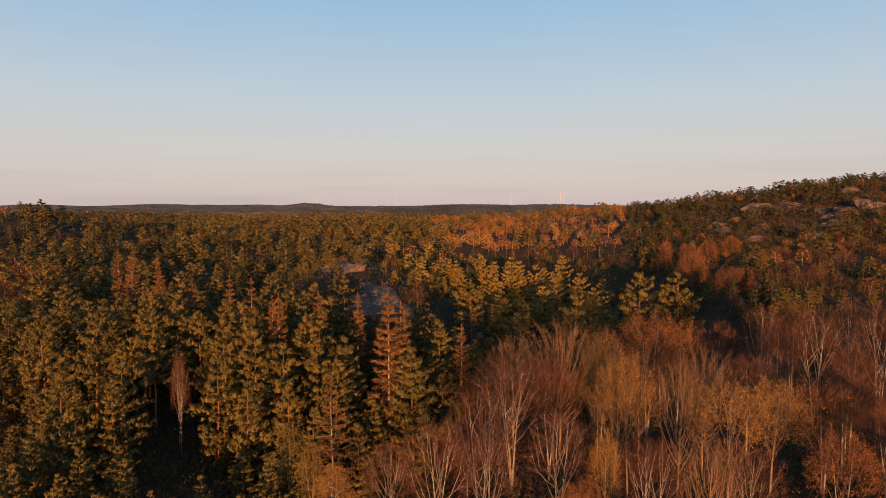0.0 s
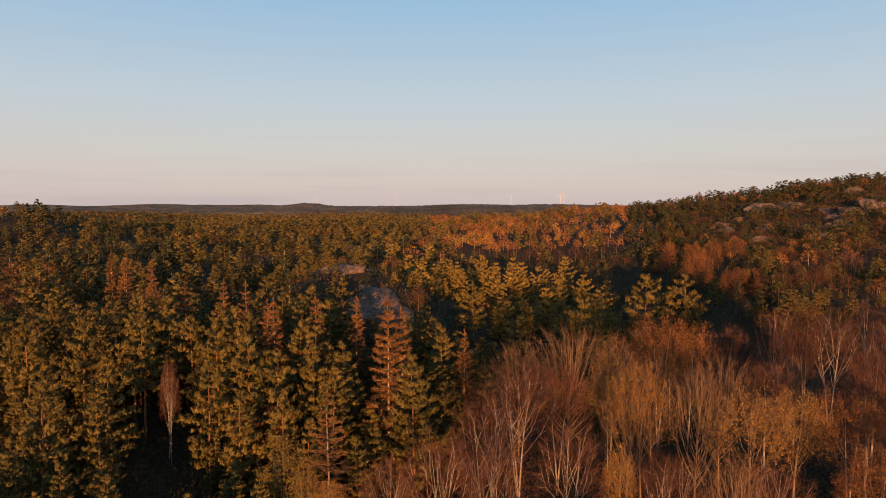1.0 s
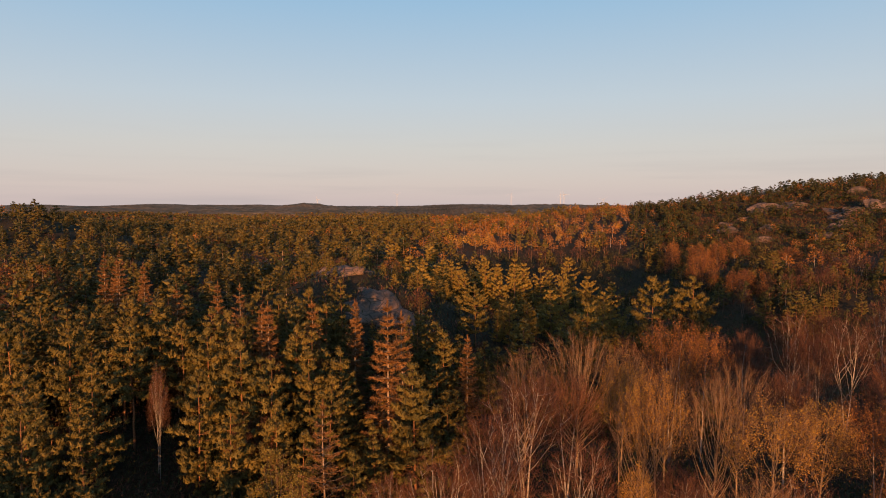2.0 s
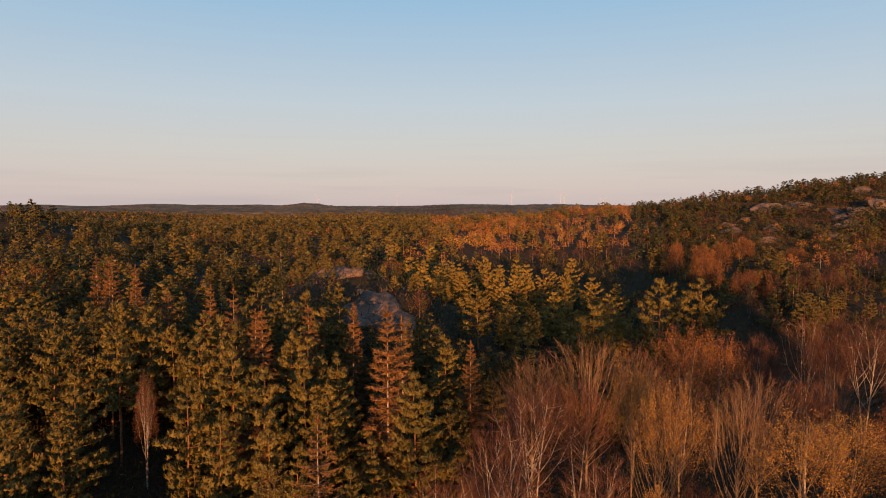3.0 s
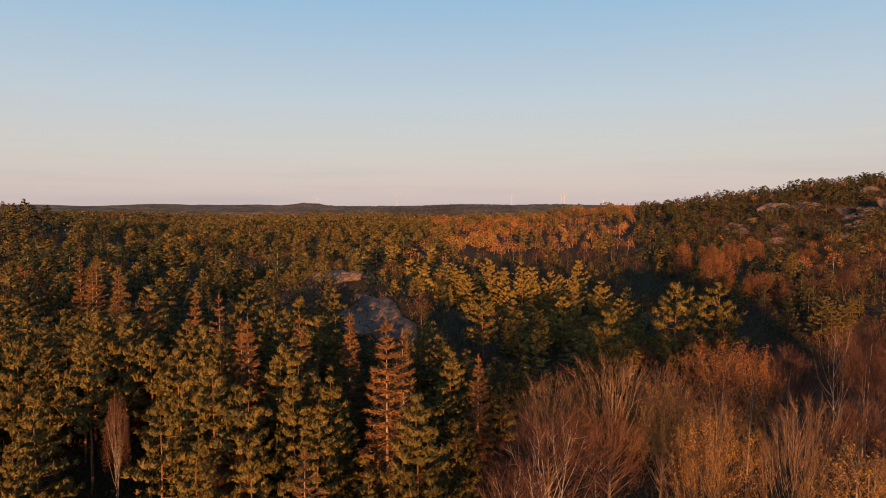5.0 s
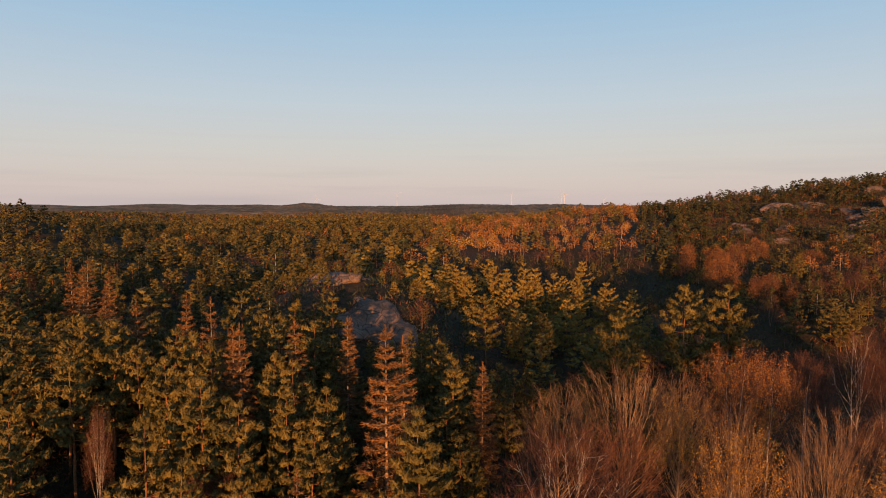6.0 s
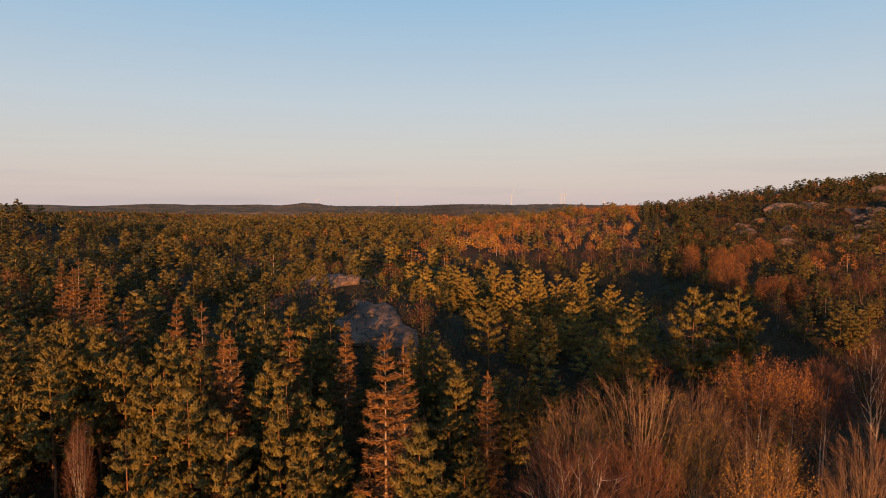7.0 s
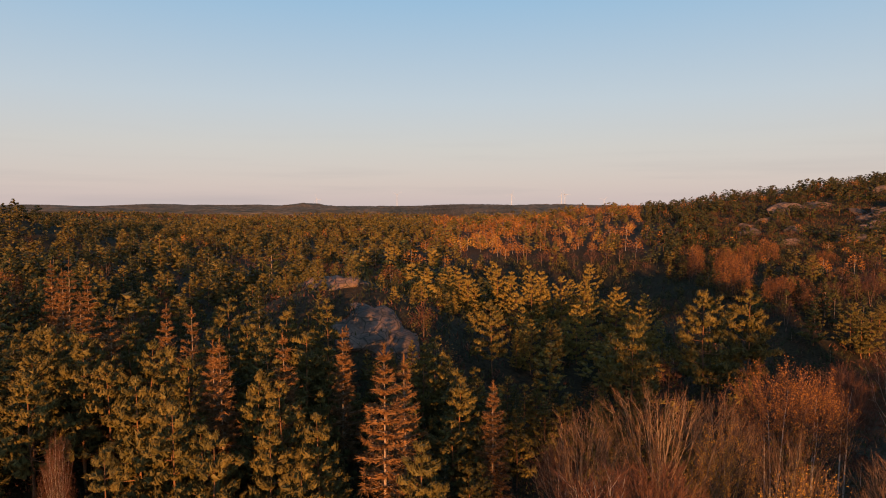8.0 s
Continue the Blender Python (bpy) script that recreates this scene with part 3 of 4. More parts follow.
# the broadleaved trees, each a dome: kind, x, y, height of the top, half its width
DOMES = [
    ("coppice", 14.2, 75.0, 15.8, 6.0), ("coppice", 8.4, 74.0, 14.2, 4.6), ("coppice", 19.8, 77.5, 14.4, 4.2), ("white_birch", 7.2, 64.5, 14.2, 5.0), ("white_birch", 3.4, 56.0, 13.9, 3.8), ("birch", 11.6, 67.5, 13.6, 3.6),
    ("orange_birch", 27.3, 83.0, 15.8, 4.6), ("orange_birch", 32.4, 86.0, 14.2, 3.6), ("yellow_birch", 18.6, 61.8, 15.3, 2.9), ("coppice", 17.6, 63.5, 12.6, 3.6), ("yellow_birch", 17.9, 71.6, 14.4, 2.2),
    ("coppice", 23.6, 62.0, 14.5, 3.6), ("coppice", 28.6, 68.0, 14.3, 3.8), ("coppice", 23.0, 72.5, 13.2, 3.6), ("yellow_birch", 27.3, 59.0, 13.5, 4.2), ("yellow_birch", 32.2, 60.6, 13.0, 3.4),
    ("orange_birch", 38.0, 61.5, 12.8, 3.6), ("birch", 35.4, 72.0, 12.6, 3.8), ("birch", 46.0, 103.0, 10.8, 3.0), ("white_birch", 53.4, 104.0, 13.7, 4.2), ("white_birch", 57.0, 95.5, 14.2, 4.4),
    ("birch", 50.0, 93.0, 12.6, 3.6), ("white_birch", 63.0, 90.0, 15.8, 4.4), ("white_birch", 66.0, 101.0, 15.4, 4.6), ("birch", 60.5, 108.0, 13.2, 3.8), ("birch", 42.0, 96.0, 12.0, 3.4),
    ("white_birch", -0.4, 49.6, 12.9, 3.2), ("white_birch", 3.6, 50.6, 12.2, 2.8), ("white_birch", -4.6, 53.0, 9.8, 2.6), ("white_birch", 16.8, 49.4, 11.3, 3.0), ("white_birch", 9.8, 53.0, 12.4, 3.2),
    ("coppice", 20.4, 47.6, 12.0, 3.2), ("yellow_birch", 14.0, 53.0, 10.6, 1.6), ("white_birch", 24.5, 49.5, 11.0, 3.0), ("orange_birch", 32.8, 50.5, 11.4, 3.2), ("birch", 39.5, 54.0, 11.8, 3.4),
    ("orange_birch", 11.2, 48.5, 8.4, 2.2), ("birch", 44.0, 68.0, 12.4, 3.6), ("birch", 50.0, 76.0, 13.0, 3.8), ("coppice", 42.0, 78.0, 11.8, 3.6), ("orange_birch", 45.0, 60.0, 11.8, 3.4),
    ("birch", -21.5, 70.5, 8.6, 1.8), ("birch", -19.4, 71.2, 8.2, 1.5), ("white_birch", -31.5, 74.5, 11.6, 1.2), ("white_birch", -32.6, 76.5, 12.3, 1.1), ("yellow_birch", -9.6, 54.2, 7.4, 1.6), ("russet", 90.0, 227.0, 13.6, 5.4), ("russet", 99.0, 216.0, 9.4, 5.8), ("russet", 103.0, 206.0, 7.2, 4.6), ("russet", 101.0, 258.0, 15.2, 4.8),
    ("russet", 113.0, 268.0, 15.8, 5.0), ("russet", 140.0, 262.0, 13.8, 4.6), ("russet", 96.0, 272.0, 15.6, 3.8), ("russet", 128.0, 280.0, 16.6, 4.2),
    ("birch", 76.0, 104.0, 14.6, 4.4), ("birch", 71.0, 92.0, 15.0, 4.4), ("birch", 34.0, 97.0, 10.2, 3.2),
]
for kind, x, y, top, half in DOMES:
    reach = {"birch": 3.6, "white_birch": 3.6, "orange_birch": 3.9, "yellow_birch": 3.4, "coppice": 4.6, "russet": 6.0}[kind]
    plant(kind, x, y, top, half / reach / ((top - float(height(x, y))) / 15))

# young pines, sunlight painted into their needles, on the bright shoulder beyond the dark hollow
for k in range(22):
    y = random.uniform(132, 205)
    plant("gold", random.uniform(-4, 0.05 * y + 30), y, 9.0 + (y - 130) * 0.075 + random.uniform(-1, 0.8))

# pines down in the shaded valley
for k in range(16):
    plant("plain", random.uniform(88, 134), random.uniform(176, 206), random.uniform(3.0, 6.5), 1.3)


def species(x, y, roll):
    """What grows at a place, roll being even between 0 and 1."""
    patch = math.sin(x * 0.045 + 1.7) * math.sin(y * 0.037 + 0.6)
    if y < 95 and x > 0.06 * (y - 40):
        return "birch" if roll < 0.55 else "coppice" if roll < 0.78 else "orange_birch" if roll < 0.93 else "yellow_birch"
    if y < 120 and x > 30:
        return "birch" if roll < 0.8 else "coppice" if roll < 0.9 else "pine"
    # dark spruces here put the low ground's shade into needle colour
    if 105 < y < 215 and 58 < x < 130 and y < 215:
        return "birch" if roll < 0.42 else "dark_spruce" if roll < 0.86 else "round" if roll < 0.95 else "orange_birch"
    if 185 < y < 230 and x > 50:
        return "orange_birch" if roll < 0.25 else "birch" if roll < 0.5 else "dark_spruce" if roll < 0.75 else "round"
    if 215 < y < 318 and 15 < x < 88:
        return "birch" if roll < 0.75 else "pine"
    if 230 <= y < 300 and 88 <= x < 0.75 * y:
        return "pine" if roll < 0.38 else "dark_spruce" if roll < 0.5 else "birch" if roll < 0.8 else "orange_birch"
    # gold pines carry the sun of these middle woods in their needle colour
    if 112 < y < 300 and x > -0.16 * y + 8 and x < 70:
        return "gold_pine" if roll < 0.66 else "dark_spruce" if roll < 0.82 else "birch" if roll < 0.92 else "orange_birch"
    if x > 0.29 * y and y > 285:
        return "hill_pine" if roll < 0.72 else "birch" if roll < 0.86 else "orange_birch"
    if 318 < y < 400 and 0 < x < 190:
        return "orange_birch" if roll < 0.58 else "yellow_birch" if roll < 0.68 else "birch" if roll < 0.84 else "pine"
    if 152 < y < 172 and -140 < x < -84:
        return "birch" if roll < 0.8 else "pine"
    if y < 130 or (y < 240 and abs(x) < 0.35 * y):
        return "pine" if roll < 0.66 else "dense" if roll < 0.78 else "dark_spruce" if roll < 0.96 else "birch"
    if patch > 0.45 and roll < 0.45:
        return "birch" if roll < 0.25 else "orange_birch"
    if y > 395 and -0.02 * y < x < 0.36 * y:
        return "pine" if roll < 0.36 else "birch" if roll < 0.62 else "orange_birch"
    # the left hill's shaded face, painted by planting mostly dark spruces
    if x < -0.42 * y and y > 200:
        return "dark_spruce" if roll < 0.6 else "pine" if roll < 0.95 else "birch"
    return "pine" if roll < 0.62 else "round" if roll < 0.84 else "dark_spruce" if roll < 0.93 else "birch"


def tree_height(x, y, kind):
    if kind in ("birch", "coppice"):
        tall = random.uniform(8.5, 12.5)
    elif kind in ("orange_birch", "yellow_birch"):
        tall = random.uniform(8.5, 12.0)
    else:
        tall = random.uniform(9.5, 14.0)
    if math.hypot((x + 22) / 30, (y - 150) / 40) < 1.1:
        tall *= 0.55
    elif 98 < y < 128 and -3 < x < 42:
        tall *= 0.42
    elif 105 < y < 290 and x > 0:
        tall *= 0.72
    elif 105 < y < 260:
        tall *= random.uniform(0.65, 1.0)
    if y > 110:
        tall *= 0.84 + 0.3 * math.sin(x * 0.06 + 2 * math.sin(y * 0.021)) * math.sin(y * 0.055 + 1.1)
    if 105 < y < 190 and 55 < x < 140 or 205 < y < 308 and 20 < x < 88:
        tall *= 0.40
    if x > 0.285 * y and y > 285:
        tall *= 0.60
    elif y > 255:
        tall *= 0.74
    return tall


def gaps(x, y):
    """Where the wood is thin."""
    return math.sin(x * 0.13 + 0.7 * math.sin(y * 0.05)) * math.sin(y * 0.10 + x * 0.02) > 0.6


def open_ground(x, y):
    """Bare rock, the dark gap among the pines and the like, where no tree stands."""
    if math.hypot((x + 14) / 7.5, (y - 131) / 12) < 1 or math.hypot((x + 26) / 6, (y - 157) / 10) < 1:
        return True
    if 55 < y < 92 and -0.52 < x / y < -0.355:
        return True
    if 112 < y < 420 and gaps(x, y):
        return True
    return False


def scatter(y0, y1, spacing, left, right):
    """Loosely even places between y0 and y1, within the slopes left and right of the middle line."""
    cells, out = {}, []
    area = (y1 - y0) * (left[0] * (y0 + y1) / 2 + left[1] + right[0] * (y0 + y1) / 2 + right[1])
    for px, py, *_ in planted:
        cells.setdefault((int(px // spacing), int(py // spacing)), []).append((px, py))
    for _ in range(int(area / spacing ** 2 * 2.2)):
        y = math.sqrt(random.uniform((y0 + 20) ** 2, (y1 + 20) ** 2)) - 20
        x = random.uniform(-left[0] * y - left[1], right[0] * y + right[1])
        i, j = int(x // spacing), int(y // spacing)
        near = (p for a in (-1, 0, 1) for b in (-1, 0, 1) for p in cells.get((i + a, j + b), ()))
        if open_ground(x, y) or any((x - px) ** 2 + (y - py) ** 2 < (spacing * 0.8) ** 2 for px, py in near):
            continue
        cells.setdefault((i, j), []).append((x, y))
        out.append((x, y))
    return out


for x, y in scatter(42, 112, 3.8, (0.70, 6), (0.70, 6)):
    kind = species(x, y, random.random())
    foot = float(height(x, y))
    if kind in ("birch", "coppice", "orange_birch", "yellow_birch"):
        tall = min(tree_height(x, y, kind), 8 + 0.3 * max(0, y - 48), 12.5 if y < 90 else 8.5)
        if random.random() < 0.9:
            continue
        tall *= 0.75
        if y > 88 and kind != "birch":
            kind = "birch"
    else:
        kind = "plain" if kind in ("pine", "round") else kind
        # the canopy steps up away from the clearing
        tall = (4.5 if y < 68 else 7.0 if y < 76 else 10.0 if y < 86 else 13.0 if y < 94 else 15.0) - random.uniform(0, 3.0)
        if y < 60:
            tall = random.uniform(5.2, 8.2) if x < -26 else random.uniform(3.5, 6.5)
        elif y < 74 and -34 < x < -11:
            tall = random.uniform(4.5, 7.5)
        if x > 0:
            tall = min(tall, 9.0)
        if -0.15 < x / y < -0.03 and y > 88:
            tall = min(tall, random.uniform(4.5, 8.0))
        tall = max(tall, 3.5)
    plant(kind, x, y, foot + tall, random.uniform(0.95, 1.2) * (1.3 if tall < 8 else 1))


# ---- the woods beyond: many trees of each kind in one sheet ----
def woods(name, label, kind_shapes, mats, places):
    """places: x, y, height, width factor. Joins turned and sized copies of the shapes; mats in the order of their parts."""
    verts, tris, slots, base = [], [], [], 0
    for n, (x, y, tall, wide) in enumerate(places):
        a = random.uniform(0, 6.28)
        c, s = math.cos(a), math.sin(a)
        foot = float(height(x, y))
        for slot, (v, f) in enumerate(kind_shapes[n % len(kind_shapes)]):
            k = tall / 15
            w = np.empty_like(v)
            w[:, 0] = (v[:, 0] * c - v[:, 1] * s) * k * wide + x
            w[:, 1] = (v[:, 0] * s + v[:, 1] * c) * k * wide + y
            w[:, 2] = v[:, 2] * k + foot
            verts.append(w)
            tris.append(f + base)
            slots.append(np.full(len(f), slot, np.int32))
            base += len(v)
    if not verts:
        return
    me = mesh_of(name, np.concatenate(verts), np.concatenate(tris), mats[0])
    for m in mats[1:]:
        me.materials.append(m)
    me.polygons.foreach_set("material_index", np.concatenate(slots))
    return tagged(new(name, me), label, "woods", kind="stuff")


def named(shape, *names):
    """The pieces of a shape that bear these names, joined."""
    return joined([(v, f) for name, v, f in shape if name in names])


def trunk_only(height_of, r0):
    return tube([[0, 0, -0.5], [0, 0, height_of]], [r0, r0 * 0.35], 3)


def outline(g, wide, pointed):
    """How far a crown reaches at the share g of its height: domed for the round ones, tapered for the pointed ones."""
    if pointed < 0.5:
        return wide * np.maximum(1 - g ** 2.2, 0.02) ** 0.6 * (0.68 + 0.32 * np.minimum(1, g * 3.5))
    return wide * np.maximum(1 - 0.96 * g, 0.02) ** pointed * (0.75 + 0.25 * np.minimum(1, g * 4))


def clump_tree(r, low, wide, pointed, count, blades, stem=0.14, size=0.26, fat=0.5, core=0.5):
    """A conifer for the middle distance: a stem, and tufted boughs that fill an uneven crown round it."""
    f = ((np.arange(count) + r.uniform(0, 1, count)) / count) ** 0.85
    a = np.arange(count) * 2.4 + r.uniform(-0.6, 0.6, count)
    heavy = 1 + 0.2 * np.cos(a - r.uniform(0, 6.28))
    rad = outline(f, wide, pointed) * r.uniform(0.3, 0.98, count) ** 0.7 * heavy
    c = np.stack([rad * np.cos(a), rad * np.sin(a), 15 * (low + (0.94 - low) * f) + r.normal(0, 0.35, count)], 1)
    sizes = wide * size * r.uniform(0.7, 1.35, count) * (1.15 - 0.45 * f)
    ways = np.stack([np.cos(a) * 0.6, np.sin(a) * 0.6, np.full(count, 0.75)], 1)
    c, sizes, ways = np.concatenate([c, [[0, 0, 14.3]]]), np.append(sizes, wide * size * 0.65), np.concatenate([ways, [[0, 0, 1.2]]])
    return [trunk_only(13.5, stem), clumps(r, c, sizes, ways, blades, fat, 0.9, core, 1.2)]


def mid_birch(r, k, leaves=0):
    s = dome_shape(r, 15, 3.9, 1 + k % 2, 9, 3, 8, leaves=leaves, leaf=0.30, twig=1.5, twig_w=0.08, sides=3, low=0.36, fork=0.3, limb_r=0.07, haze=220)
    return [named(s, "trunk"), named(s, "crown", "branch", "branchwork")] + ([named(s, "foliage")] if leaves else [])


def far_birch(r, leaves):
    """A far bare or leafy crown of coarse sprays on a pale stem."""
    n = 120 if leaves else 50
    f = np.sqrt(r.uniform(0, 1, n))
    a = r.uniform(0, 6.28, n)
    out = np.stack([np.cos(a), np.sin(a)], 1) * f[:, None]
    at = np.stack([out[:, 0] * 3.4, out[:, 1] * 3.4, 2.5 + 11.5 * np.sqrt(1 - (0.95 * f) ** 2) * r.uniform(0.15, 1.0, n)], 1)
    way = np.stack([out[:, 0] * 0.6, out[:, 1] * 0.6, np.ones(n)], 1)
    return [trunk_only(12, 0.15), spikes(r, at, way, 1, 1.15 if leaves else 2.6, 0.6 if leaves else 0.24, 0.6 if leaves else 0.25)]


rng = np.random.default_rng(5)
MID = {"pine": [clump_tree(rng, rng.uniform(0.02, 0.14), rng.uniform(2.9, 3.6), (0.62, 0.44, 0.5)[k % 3], 40, 9, size=0.32) for k in range(10)],
       "hill_pine": [clump_tree(rng, 0.04, rng.uniform(3.2, 4.2), 0.45, 36, 9, size=0.3) for k in range(6)],
       "dark_spruce": [clump_tree(rng, 0.02, 3.0, 0.9, 38, 8, size=0.32) for k in range(4)], "birch": [mid_birch(rng, k) for k in range(6)],
       "orange_birch": [mid_birch(rng, k, 420) for k in range(4)], "yellow_birch": [mid_birch(rng, k, 420) for k in range(3)]}
FAR = {"pine": [clump_tree(rng, 0.03, rng.uniform(3.0, 3.8), (0.6, 0.42, 0.5)[k % 3], 22, 7, 0.12, 0.42, 0.6, 0) for k in range(10)],
       "hill_pine": [clump_tree(rng, 0.06, rng.uniform(3.2, 4.4), 0.42, 20, 7, 0.12, 0.38, 0.6, 0) for k in range(8)],
       "dark_spruce": [clump_tree(rng, 0.02, 3.2, 0.85, 20, 7, 0.12, 0.42, 0.6, 0) for k in range(5)],
       "birch": [far_birch(rng, False) for k in range(6)], "orange_birch": [far_birch(rng, True) for k in range(6)]}
REMOTE = {"pine": [clump_tree(rng, 0.05, 3.6, (0.55, 0.42)[k % 2], 9, 6, 0.12, 0.6, 0.65, 0) for k in range(8)], "dark_spruce": [clump_tree(rng, 0.05, 3.2, 0.85, 9, 6, 0.12, 0.6, 0.65, 0) for k in range(5)],
          "birch": [far_birch(rng, False) for k in range(5)], "orange_birch": [far_birch(rng, True) for k in range(5)]}
TINY = {k: [clump_tree(rng, 0.15, 3.8, 0.45, 3, 4, 0.12, 0.9, 0.8, 0) for _ in range(6)] for k in ("pine", "hill_pine", "dark_spruce", "birch", "orange_birch", "yellow_birch")}
FAR["yellow_birch"] = FAR["orange_birch"]
REMOTE["yellow_birch"], REMOTE["hill_pine"] = REMOTE["orange_birch"], FAR["hill_pine"]
MID["gold_pine"], FAR["gold_pine"], REMOTE["gold_pine"] = MID["pine"], FAR["pine"], REMOTE["pine"]
SAME = {"round": "pine", "dense": "pine", "plain": "pine", "coppice": "birch"}
# birch stems take the darker bark, which puts the valley's shade into their colour
WOOD_MATS = {"gold_pine": [PINE_BARK, SUNLIT_NEEDLES], "hill_pine": [PINE_BARK, DARK_NEEDLES], "pine": [PINE_BARK, PINE_NEEDLES], "dark_spruce": [SPRUCE_BARK, DARK_NEEDLES], "birch": [RED_BARK, BIRCH_TWIGS],
             "orange_birch": [BIRCH_BARK, BIRCH_TWIGS, ORANGE_LEAVES], "yellow_birch": [BIRCH_BARK, BIRCH_TWIGS, YELLOW_LEAVES]}
FAR_MATS = {**WOOD_MATS, "birch": [RED_BARK, BIRCH_TWIGS], "orange_birch": [BIRCH_BARK, ORANGE_LEAVES], "yellow_birch": [BIRCH_BARK, YELLOW_LEAVES]}
WORDS = {"gold_pine": ("golden_pines", "young pines with golden light painted into their needles"), "hill_pine": ("hill_pines", "low dark pines of the rocky hill"), "pine": ("pine_woods", "green pine wood"), "dark_spruce": ("spruce_woods", "dark spruces"), "birch": ("birch_woods", "bare reddish-brown birches"),
         "orange_birch": ("autumn_woods", "birches with orange autumn leaves"), "yellow_birch": ("golden_woods", "birches with golden leaves")}


def plant_woods(shapes, mats, where, places):
    sorted_places = {}
    for x, y in places:
        kind = species(x, y, random.random())
        tall = tree_height(x, y, kind)
        kind = SAME.get(kind, kind)
        broad = 1.8 if x > 0.285 * y and y > 285 else 1.8 if y > 235 else 1.65
        if kind in ("pine", "gold_pine", "dark_spruce") and y < 450 and not (y < 318 and x > 15):
            # young trees stand in the shade between the old ones
            tall *= random.uniform(0.4, 0.6) if random.random() < 0.34 else random.uniform(0.9, 1.25)
        sorted_places.setdefault(kind, []).append((x, y, tall, broad * random.uniform(0.9, 1.25)))
    for kind, rows in sorted_places.items():
        name, label = WORDS[kind]
        woods(name, f"{label} {where}", shapes[kind], mats[kind], rows)


# an unseen tall dark stand, added to cast shade over the low ground beyond it
woods("unseen_shade_spruces", "unseen tall dark spruces added to cast shade", MID["dark_spruce"], WOOD_MATS["dark_spruce"],
      [(0.76 * y + 9 + 44 * ((k * 0.381) % 1), y, random.uniform(17.5, 21.5), 1.5) for k, y in ((k, 40 + 36 * ((k * 0.618) % 1)) for k in range(26))])
plant_woods(MID, WOOD_MATS, "beyond the nearest trees", scatter(110, 240, 5.5, (0.72, 40), (0.72, 15)))
def not_on_rock(p):
    """Thins the hillside's trees, most of all over its bare slabs."""
    if p[0] > 0.40 * p[1] and p[1] > 270 and random.random() < 0.12:
        return False
    return not (p[0] > 150 and math.sin(p[0] * 0.09) * math.sin(p[1] * 0.07 + p[0] * 0.03) > 0.26)


plant_woods(FAR, FAR_MATS, "over the hills and valley", [p for p in scatter(240, 450, 6.8, (0.73, 25), (0.73, 20)) if not_on_rock(p)])
plant_woods(FAR, FAR_MATS, "crowding the rocky hill", [p for p in scatter(288, 470, 6.4, (-0.31, 0), (0.73, 20)) if not_on_rock(p) and random.random() < 0.5])
plant_woods(MID, WOOD_MATS, "in the shaded valley bottom", [p for p in scatter(212, 318, 5.6, (-0.06, 5), (0.62, 0)) if height(*p) < 4.5])
plant_woods(REMOTE, FAR_MATS, "on the ridges behind the valley", [p for p in scatter(450, 700, 6.6, (0.73, 25), (0.73, 20)) if not_on_rock(p)])
plant_woods(TINY, FAR_MATS, "in the far distance", scatter(700, 1500, 11.5, (0.72, 20), (0.72, 20)))


# ---- undergrowth ----
def undergrowth(name, label, mat, count, y0, y1, tall, left=-0.72, right=0.72, size=1.0):
    spots = []
    while len(spots) < count:
        y = random.uniform(y0, y1)
        x = random.uniform(left * y - 10, right * y + 10)
        spots.append((x, y, float(height(x, y))))
    spots = np.array(spots)
    r = np.random.default_rng(count)
    n = 9
    c = np.repeat(spots, n, axis=0) + r.normal(0, 1, (count * n, 3)) * np.array([0.75, 0.75, 0]) * max(size, 0.8) + np.stack([np.zeros(count * n), np.zeros(count * n), r.uniform(0.2, tall, count * n)], 1)
    w = np.tile([0, 0, 0.8], (count * n, 1)) + r.normal(0, 0.4, (count * n, 3))
    return tagged(new(name, mesh_of(name, *spikes(r, c, w, 1, size, 0.26 * size, 0.3), mat)), label, "undergrowth", kind="stuff")


undergrowth("juniper_scrub", "dark green juniper and young conifers under the trees", DARK_NEEDLES, 6400, 42, 110, 1.9, size=0.5)
undergrowth("heather_scrub", "brown heather, brambles and bare saplings under the trees", BIRCH_TWIGS, 4200, 42, 110, 1.7, size=0.5)
undergrowth("valley_juniper", "dark green juniper between the trees of the valley", DARK_NEEDLES, 3000, 110, 235, 1.9)
undergrowth("valley_heather", "brown heather and brambles between the trees of the valley", BIRCH_TWIGS, 1800, 110, 235, 1.7)
# near-black scrub added so the hollow's floor looks shaded
undergrowth("hollow_shade_scrub", "dark scrub added to deepen the shade of the hollow", DARK_NEEDLES, 1500, 205, 315, 2.0, 0.05, 0.62, 1.2)
undergrowth("rust_scrub", "rust-brown scrub and heather between the hillside rocks", RUST_SCRUB, 4200, 270, 470, 1.6, 0.36, 0.74, 1.0)
undergrowth("hill_juniper", "dark juniper scrub between the hillside rocks", DARK_NEEDLES, 3600, 270, 470, 1.8, 0.36, 0.74, 1.0)


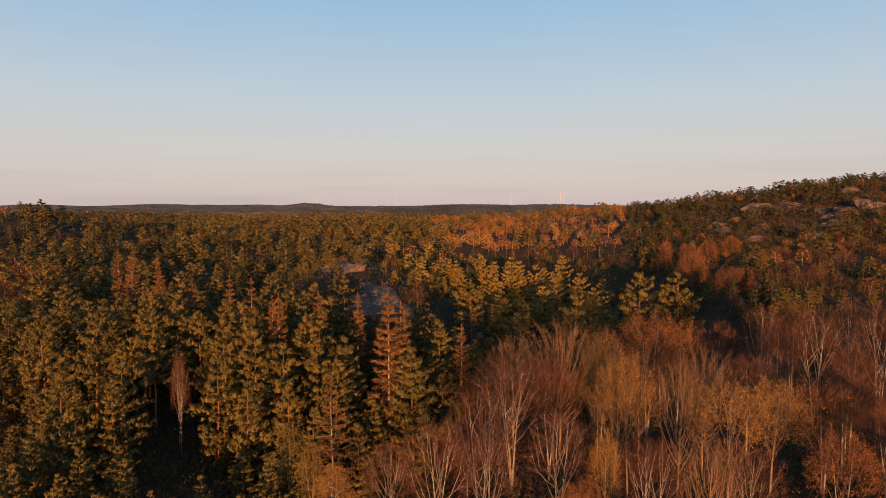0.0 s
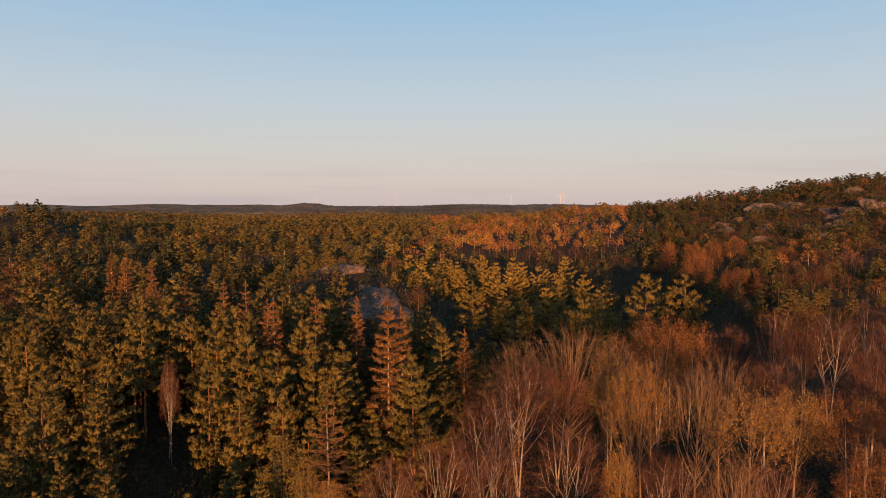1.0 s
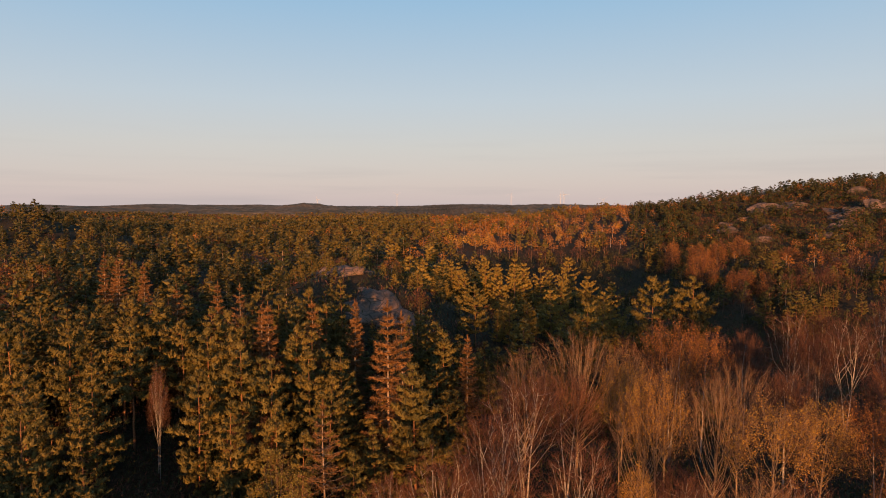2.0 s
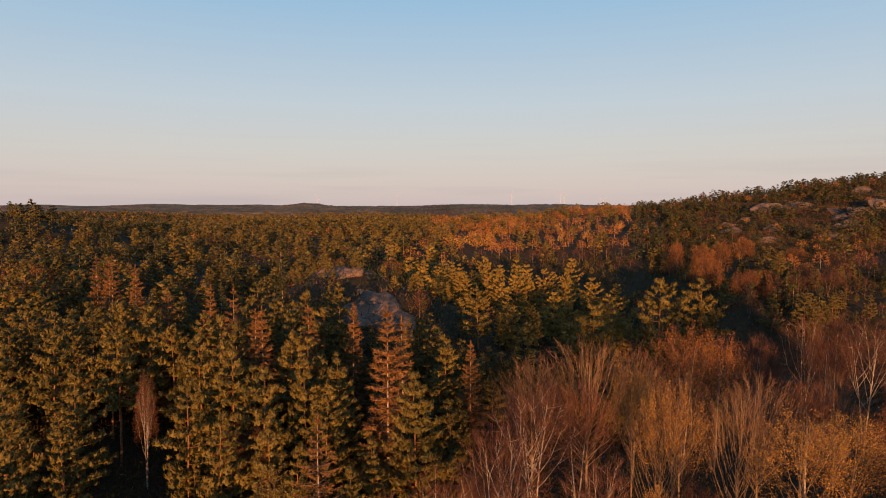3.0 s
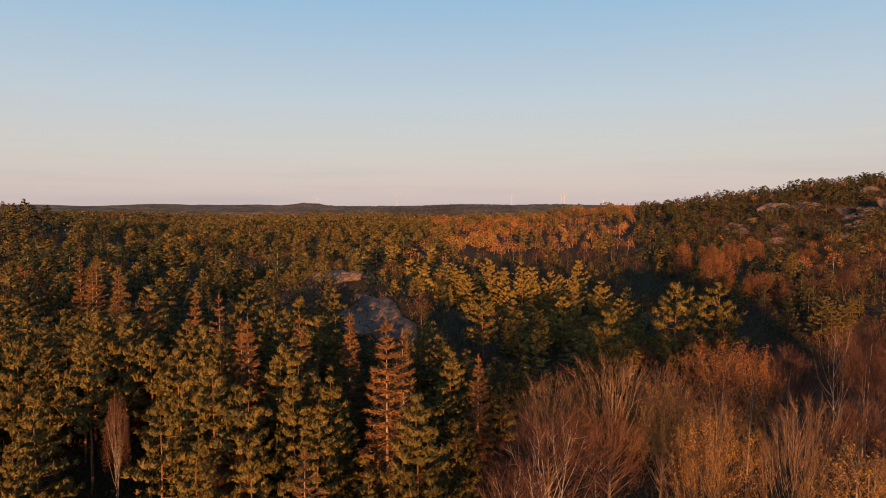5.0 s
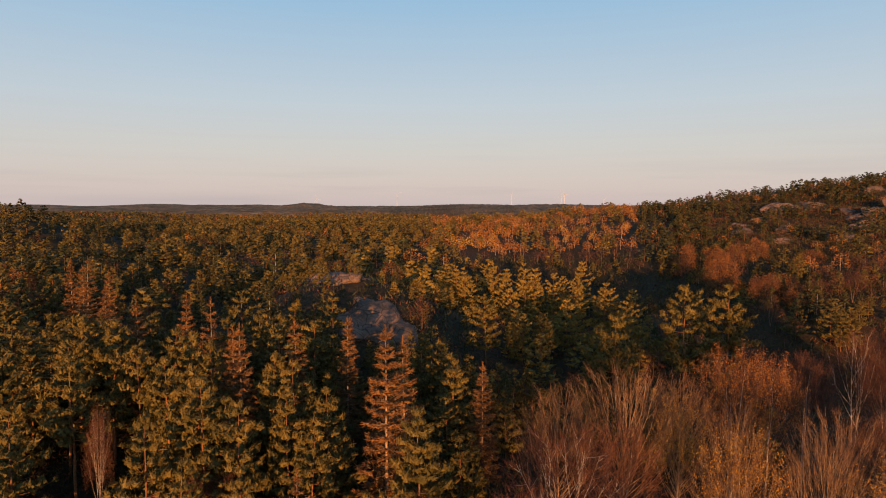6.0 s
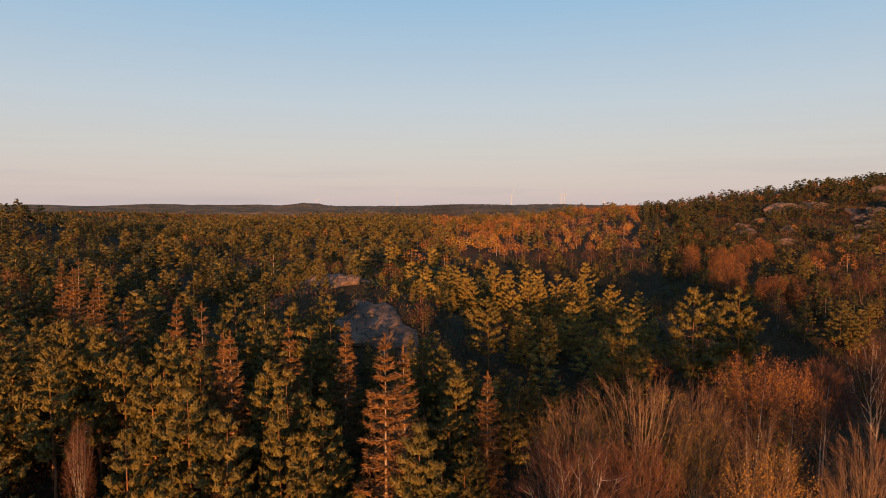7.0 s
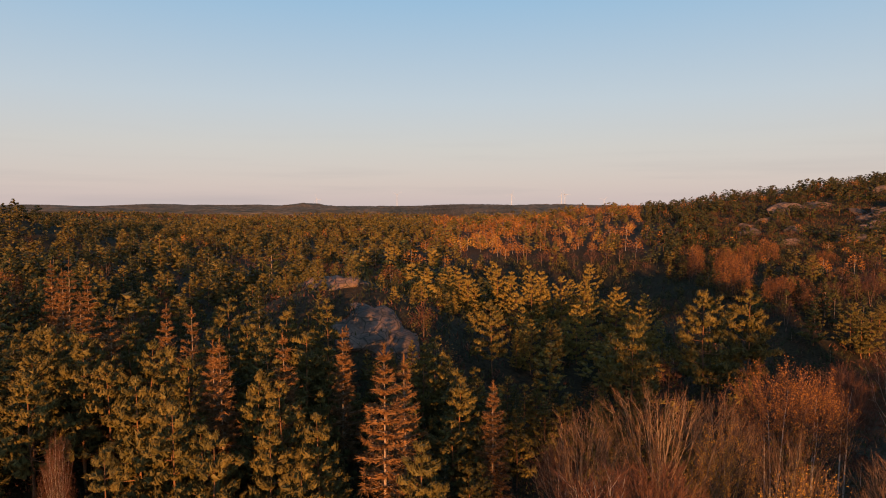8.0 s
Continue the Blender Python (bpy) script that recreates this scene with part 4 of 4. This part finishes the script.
# ---- bare rock ----
def rock_shape(seed, n=26, m=16):
    """A worn granite hump with ledges, one across, seated below its foot."""
    v = []
    for j in range(m + 1):
        e = math.pi / 2 * (1 - j / m)
        for i in range(n):
            a = i * 2 * math.pi / n
            p = Vector((math.cos(a) * math.cos(e), math.sin(a) * math.cos(e), math.sin(e)))
            d = 1 + 0.42 * noise.noise(p * 1.6 + Vector((seed * 7.1, 0, 0))) + 0.12 * noise.noise(p * 4.3 + Vector((0, seed * 3.3, 0)))
            z = p.z * d
            z = z * 0.78 + 0.22 * (math.floor(z * 4 + 0.4 * noise.noise(p * 2.2)) / 4 + 0.12)
            v.append((p.x * d, p.y * d, z - 0.1))
    f = []
    for j in range(m):
        for i in range(n):
            a, b = j * n + i, j * n + (i + 1) % n
            f += [(a, a + n, b + n), (a, b + n, b)]
    return np.array(v), np.array(f)


def rock(seed, x, y, wide, deep, tall, spin, label, tip=0.0, sunk=0.42):
    v, f = rock_shape(seed)
    ob = tagged(new("rock_outcrop", smooth(mesh_of("rock_outcrop", v, f, GRANITE))), label, "rock", "bare rocks")
    ob.matrix_basis = Matrix.LocRotScale((x, y, float(height(x, y)) - sunk * tall), Euler((tip, 0, spin)), (wide, deep, tall))


rock(1, -15.6, 134, 6.8, 11.0, 4.6, 0.1, "broad bare granite hump among low pines, in shade", 0.2, 0.68)
rock(4, -10.6, 131, 4.2, 9.0, 3.0, 0.1, "sloping granite slab below a hump of rock", 0.26, 0.66)
rock(2, -22.5, 149, 5.0, 7.0, 3.0, 1.4, "grey granite ledge with moss in its cracks")
rock(3, -28.4, 162, 4.2, 6.0, 4.2, 0.9, "bare granite ledge above a hump of rock", 0.2, 0.62)
# the hillside: groups of slabs, one above the other, broken by ledges
for k in range(10):
    y = 312 + 11 * k + random.uniform(-8, 8)
    x = y * random.uniform(0.47, 0.72)
    for n in range(2):
        s = random.uniform(3.5, 8.0)
        rock(10 + (3 * k + n) % 13, x + random.uniform(-17, 17), y + 5.0 * n, s * random.uniform(1.1, 1.9), s * random.uniform(0.9, 1.4), s * random.uniform(0.35, 0.6), random.uniform(-0.6, 0.6),
             ("sunlit pinkish granite slab on the hillside", "weathered granite ledge between hillside pines")[n % 2], random.uniform(0.55, 0.8))


# ---- wind turbines on the skyline ----
def turbine(x, y, hub, turn, label):
    root = tagged(new("wind_turbine"), label, "wind turbine", "wind turbines on the skyline")
    root.matrix_basis = pose(x, y, float(height(x, y)), 0, 0, turn)
    tower = tube([[0, 0, -2], [0, 0, hub * 0.5], [0, 0, hub]], [1.7, 1.35, 1.0], 12)
    ob = new("tower", smooth(mesh_of("tower", *tower, WHITE_STEEL)))
    ob.parent = root
    nacelle = tube([[0, 5.5, hub + 1.4], [0, 5, hub + 1.4], [0, -3, hub + 1.4], [0, -4, hub + 1.4]], [0.3, 1.9, 1.9, 1.1], 8)
    ob = new("nacelle", mesh_of("nacelle", *nacelle, WHITE_STEEL))
    ob.parent = root
    nose = tube([[0, -4, hub + 1.4], [0, -5, hub + 1.4], [0, -6.2, hub + 1.4]], [1.5, 1.4, 0.2], 8)
    hub_cap = new("rotor_hub", smooth(mesh_of("rotor_hub", *nose, WHITE_STEEL)))
    hub_cap.parent = root
    start = x * 0.01
    for b in range(3):
        a = start + b * 2 * math.pi / 3
        out = np.array([math.sin(a), 0, math.cos(a)])
        mid = np.array([0, -5, hub + 1.4])
        blade = tube([mid, mid + out * 8, mid + out * 24, mid + out * 41], [0.5, 0.6, 0.35, 0.08], 6)
        ob = new("blade", smooth(mesh_of("blade", *blade, WHITE_STEEL)))
        ob.parent = hub_cap


for dx, far, hub in ((-0.198, 4400, 60), (-0.0725, 4300, 88), (0.107, 4300, 88), (0.185, 4350, 84), (0.1902, 4150, 82), (0.2518, 4500, 62)):
    turbine(dx * far, far, hub, 8 * dx, "distant white wind turbine with three blades behind the hills")
